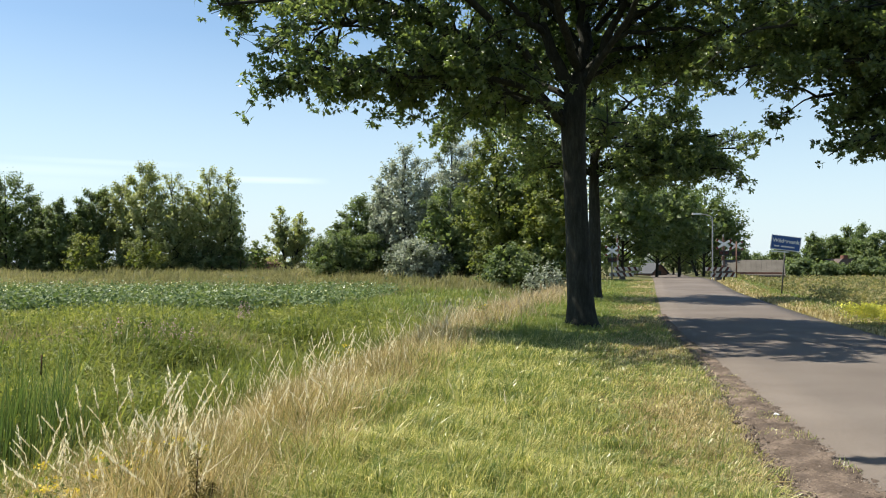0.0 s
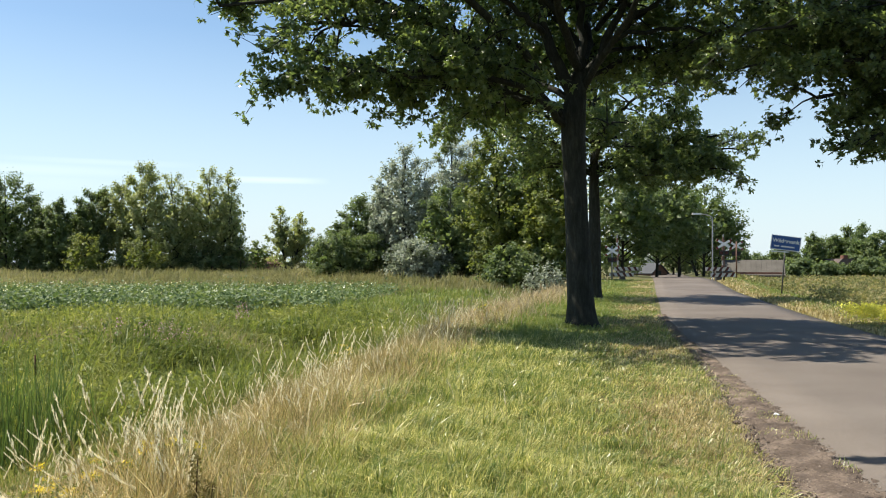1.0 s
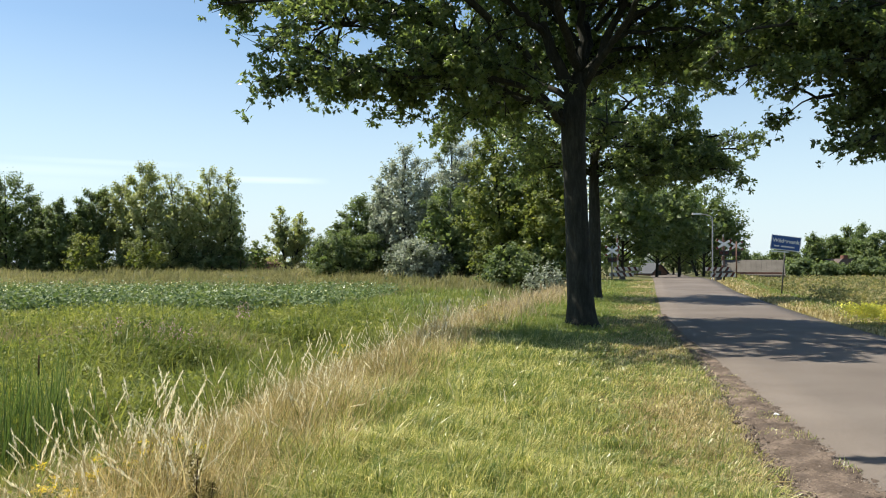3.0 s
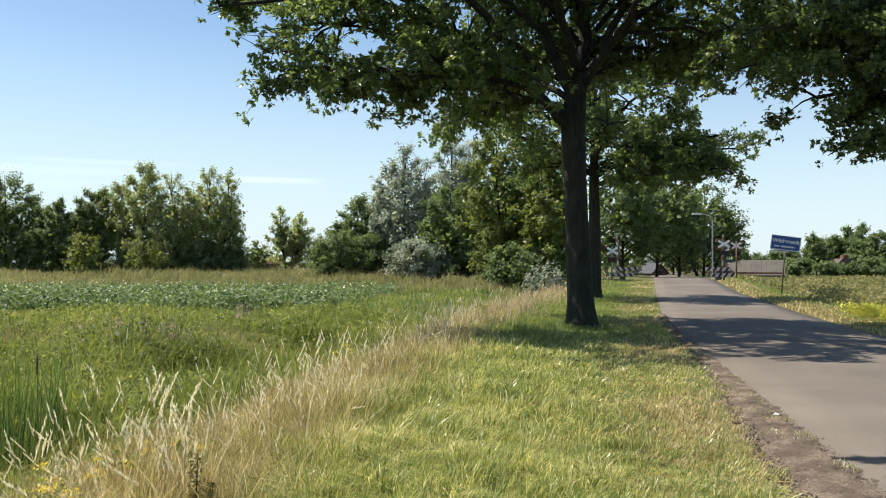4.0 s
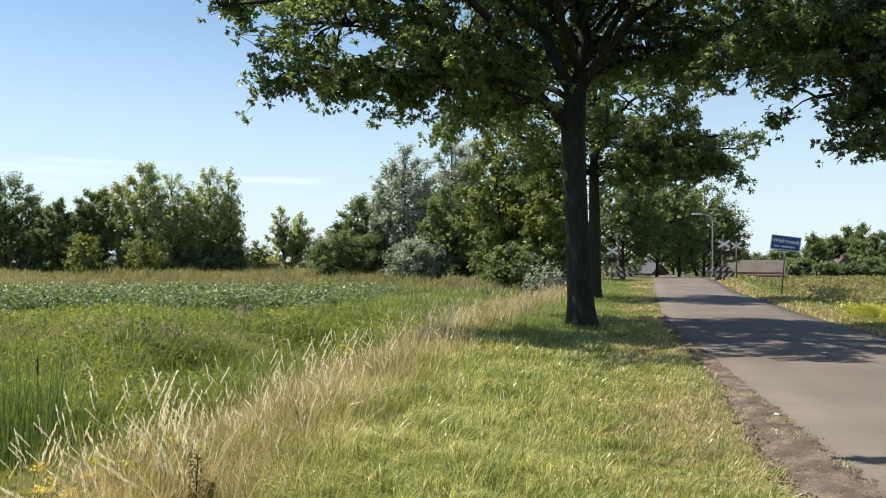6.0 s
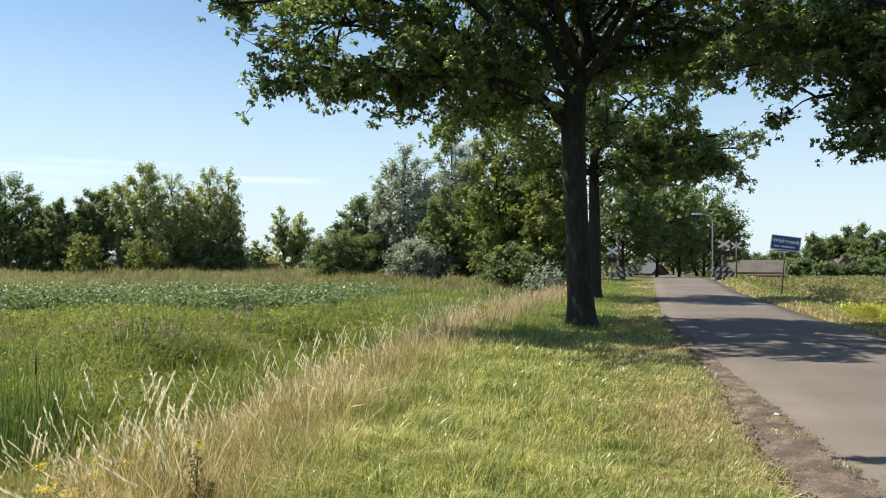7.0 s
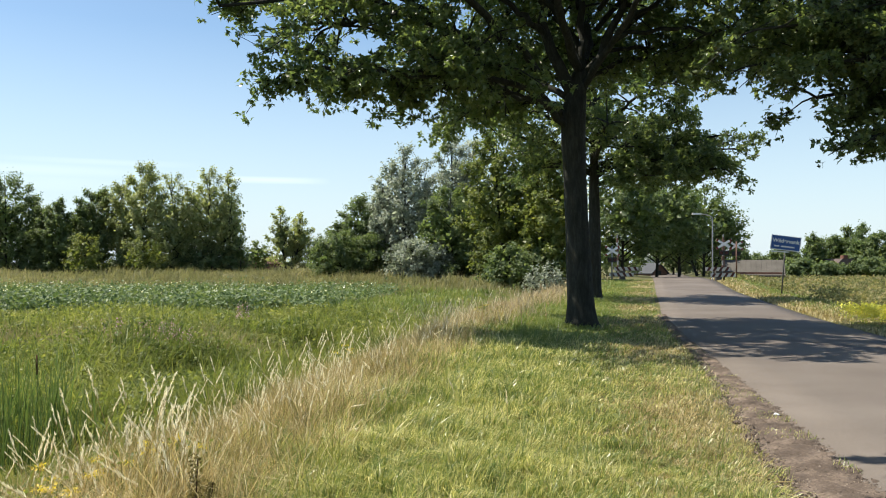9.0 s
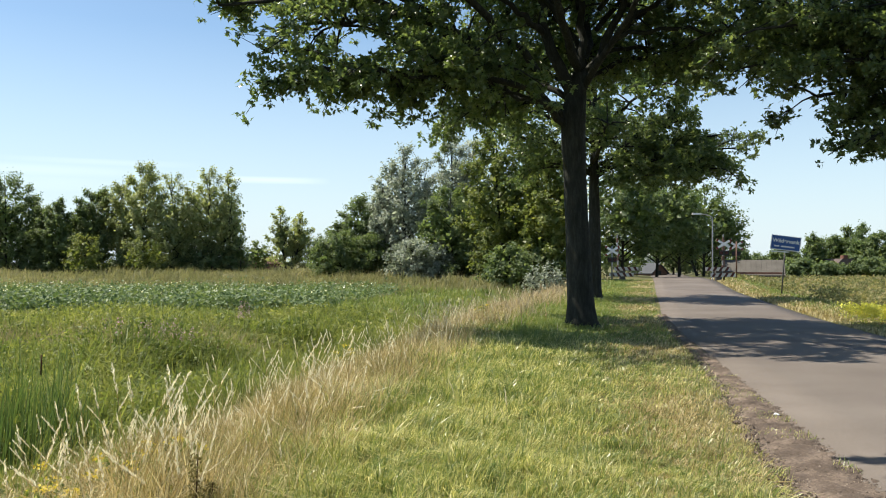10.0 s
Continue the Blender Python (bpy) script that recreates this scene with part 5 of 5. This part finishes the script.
def build_crossing(x, y, turn, label, h, paint):
    """A level-crossing post with saltire and lamps, and a raised barrier with striped skirt boards."""
    z = float(ground_z(x, y))
    root = thing("crossing_signal", pose(x, y, z, 0, 0, turn), label, "railway signal", "level crossing signals")
    part("post", rod((0, 0, -0.1), (0, 0, h), 0.055, None, 12), M[paint], root, smooth=True)
    for s in (-1, 1):
        arm = block(-0.62, -0.02, -0.08, 0.62, 0.0, 0.08, 0.01)
        arm.transform(pose(0, -0.07 - 0.015 * (s + 1), h - 0.35, 0, 32 * s, 0))
        a = part("saltire_arm", arm, M["white_paint"], root, "white crossed board")
        for e in (-1, 1):
            tip = block(e * 0.62 - e * 0.02, -0.024, -0.078, e * 0.62 - e * 0.16, 0.004, 0.078)
            tip.transform(pose(0, -0.07 - 0.015 * (s + 1), h - 0.35, 0, 32 * s, 0))
            part("red_tip", tip, M["red_paint"], a, "red end")
    part("lamp_board", block(-0.34, -0.10, h - 1.15, 0.34, -0.06, h - 0.8, 0.03), M["black"], root, "black lamp board")
    for s in (-0.17, 0.17):
        part("lamp", rod((s, -0.10, h - 0.97), (s, -0.16, h - 0.97), 0.1, 0.1, 14), M["lens"], root, "unlit red lamp")
    return root


def build_barrier(x, y, turn, side, label):
    z = float(ground_z(x, y))
    root = thing("crossing_barrier", pose(x, y, z, 0, 0, turn), label, "level crossing barrier", "level crossing barriers")
    part("cabinet", block(-0.2, -0.2, -0.05, 0.2, 0.2, 0.95, 0.02), M["dark_steel"], root, "grey drive cabinet")
    part("boom_core", rod((side * 0.3, 0, 0.5), (side * 0.36, 0, 3.3), 0.06, 0.045, 8), M["steel"], root)
    for k in range(4):
        part("red_band", rod((side * (0.30 + 0.017 * (0.3 + 0.7 * k)), 0, 0.8 + 0.65 * k), (side * (0.306 + 0.017 * (0.3 + 0.7 * k)), 0, 1.12 + 0.65 * k), 0.075, 0.07, 8), M["rust"], root, "faded red band")
    for r in range(2):
        zz = 0.42 + r * 0.42
        # the boards' duller white carries the shade that falls on them
        bd = part("skirt_board", block(-0.8, -0.27, zz - 0.13, 0.95, -0.23, zz + 0.13, 0.01), M["shaded_white"], root, "white board with dark red slanting stripes", pose(0.18 * side * (1 - 2 * r), 0, 0))
        for k in range(4):
            x0 = -0.74 + 0.43 * k
            lo, hi = (0.0, 0.16) if side > 0 else (0.16, 0.0)
            part("stripe", prism([(x0 + lo, zz - 0.13), (x0 + lo + 0.19, zz - 0.13), (x0 + hi + 0.19, zz + 0.13), (x0 + hi, zz + 0.13)], -0.276, -0.266), M["dark_red"], bd)
    return root


def build_houses():
    # low shed with a long grey roof
    x0, x1, y = 26.07, 31.58, 79.0
    root = thing("shed", pose((x0 + x1) / 2, y, -0.2, 0, 0, -20), "long low shed under a grey corrugated roof", "shed")
    w = (x1 - x0) / 2
    part("wall", block(-w + 0.15, 0.2, -0.2, w - 0.15, 5.8, 0.9), M["brick"], root)
    roof = prism([(0, 0.62), (3.0, 2.05), (6.0, 0.62), (6.0, 0.5), (3.0, 1.93), (0, 0.5)], -w, w)
    roof.transform(pose(0, 0, 0, 0, 0, 90) @ Matrix.Scale(-1, 4, (0, 1, 0)))
    rf = part("roof", roof, M["roof_grey"], root, "weathered grey corrugated sheets")
    for k in range(12):
        xx = -w + (k + 0.5) * 2 * w / 12
        part("roof_rib", rod((xx, -0.005, 0.62), (xx, 2.99, 2.05), 0.02, None, 5), M["roof_grey"], rf)
    # brown gabled house past the crossing
    x, y = 26.45, 104.0
    root = thing("house", pose(x, y, -0.2, 0, 0, 32), "small brown gabled house with a dark tiled roof", "house", "houses past the crossing")
    part("wall", prism([(-1.25, -0.2), (1.25, -0.2), (1.25, 0.6), (0, 1.62), (-1.25, 0.6)], 0, 3.4), M["rust"], root, "brown boarded gable")
    for s in (-1, 1):
        part("roof", prism([(0, 1.74), (s * 1.5, 0.5), (s * 1.5, 0.4), (0, 1.62)], -0.2, 3.6), M["slate"], root, "dark slate slope")
    part("window", block(-0.3, -0.04, 0.2, 0.3, 0.05, 0.8), M["glass"], root)
    # white gable behind it
    x, y = 29.46, 118.0
    root = thing("house", pose(x, y, -0.2), "white plastered house half hidden behind the oaks", "house", "houses past the crossing")
    part("wall", prism([(-1.3, -0.2), (0.9, -0.2), (0.9, 2.6), (-0.1, 3.4), (-1.3, 2.6)], 0, 7), M["plaster"], root)
    for s in (-1, 1):
        part("roof", prism([(-0.15, 3.6), (-0.15 + s * 1.4, 2.55), (-0.15 + s * 1.4, 2.4), (-0.15, 3.45)], 0.4, 7.3), M["roof_tile"], root, "dark tiled slope")
    # farmhouse to the side
    x, y = 51.6, 108.0
    root = thing("house", pose(x, y, -0.2, 0, 0, 10), "farmhouse with dark roof, brick chimney and cream wall", "house", "houses by the garden trees")
    part("wall", block(-2.0, 0, -0.2, 0.6, 5, 1.3), M["plaster"], root, "white wall")
    part("annex_wall", block(0.7, 0.2, -0.2, 3.2, 4, 1.75), M["cream"], root, "cream-yellow annex")
    part("roof", prism([(-2.2, 1.3), (-1.2, 2.3), (0.2, 2.3), (0.9, 1.3)], -0.3, 5.3), M["roof_tile"], root, "dark tiled roof")
    part("annex_roof", block(0.6, 0.0, 1.75, 3.4, 4.2, 1.95), M["roof_tile"], root)
    part("chimney", block(0.0, 1.2, 1.6, 0.6, 1.9, 2.75, 0.02), M["brick"], root, "red brick chimney")
    part("window", block(-2.0, -0.04, 0.5, -1.2, 0.05, 1.2), M["glass"], root)
    # brick house far behind the field
    x, y = -30.99, 130.0
    root = thing("house", pose(x, y, -0.2, 0, 0, -20), "low red brick house far behind the field", "house", "houses behind the field")
    part("wall", block(-2.6, 0, -0.2, 3.6, 6, 1.6), M["brick"], root)
    part("roof", prism([(-2.9, 1.6), (-1.5, 2.7), (2.5, 2.7), (3.9, 1.6)], -0.3, 6.3), M["brick"], root, "red tiled roof")
    # lattice mast on the skyline
    x, y = 123.27, 420.0
    root = thing("radio_mast", pose(x, y, -0.2), "thin radio mast on the skyline", "mast")
    for a in range(3):
        c = (0.35 * math.cos(a * 2.1), 0.35 * math.sin(a * 2.1))
        part("leg", rod((c[0], c[1], 0), (c[0], c[1], 50), 0.06, 0.05, 5), M["steel"], root)


build_place_sign()
build_street_lamp()
build_crossing(11.91, 60.0, 8, "white crossing saltire on a steel post beside the lane", 2.45, "steel")
build_crossing(19.80, 60.0, -10, "white crossing saltire with lamps beside the shed", 2.95, "rust")
build_crossing(23.45, 68.0, 170, "white crossing saltire facing away across the rails", 3.0, "rust")
build_barrier(13.05, 62.0, 0, -1, "raised red and white barrier with striped boards")
build_barrier(19.40, 60.0, 0, 1, "raised red and white barrier with striped boards")
build_houses()


# ---- what moves: grass and boughs in the wind ----
def gust(t, ph):
    return math.sin(2 * math.pi * t / 2.6 + ph) * 0.55 + math.sin(2 * math.pi * t / 1.37 + 1.7 * ph) * 0.3 + math.sin(2 * math.pi * t / 5.1 + 0.6 * ph) * 0.5


def motions():
    times = [0.4 * k for k in range(26)]
    for ob, m, amp, ph in TUFTS:
        walk(ob, [(t, Matrix.Translation(m.translation) @ pose(0, 0, 0, 0.35 * amp * gust(t + 0.7, ph), -3 - amp * gust(t, ph), 0) @ m.to_3x3().to_4x4()) for t in times])
    for ob, m, amp, ph in PLANTS:
        walk(ob, [(t, m @ pose(0, 0, 0, 0.4 * amp * gust(t + 0.5, ph), -amp * gust(t, ph), 0)) for t in times])
    for ob, m, amp, ph in BRANCHES:
        walk(ob, [(t, m @ pose(0, 0, 0, 0.5 * amp * gust(t, ph), 0.5 * amp * gust(t + 0.9, ph * 1.3), 0.4 * amp * gust(t + 0.3, ph))) for t in times])


motions()
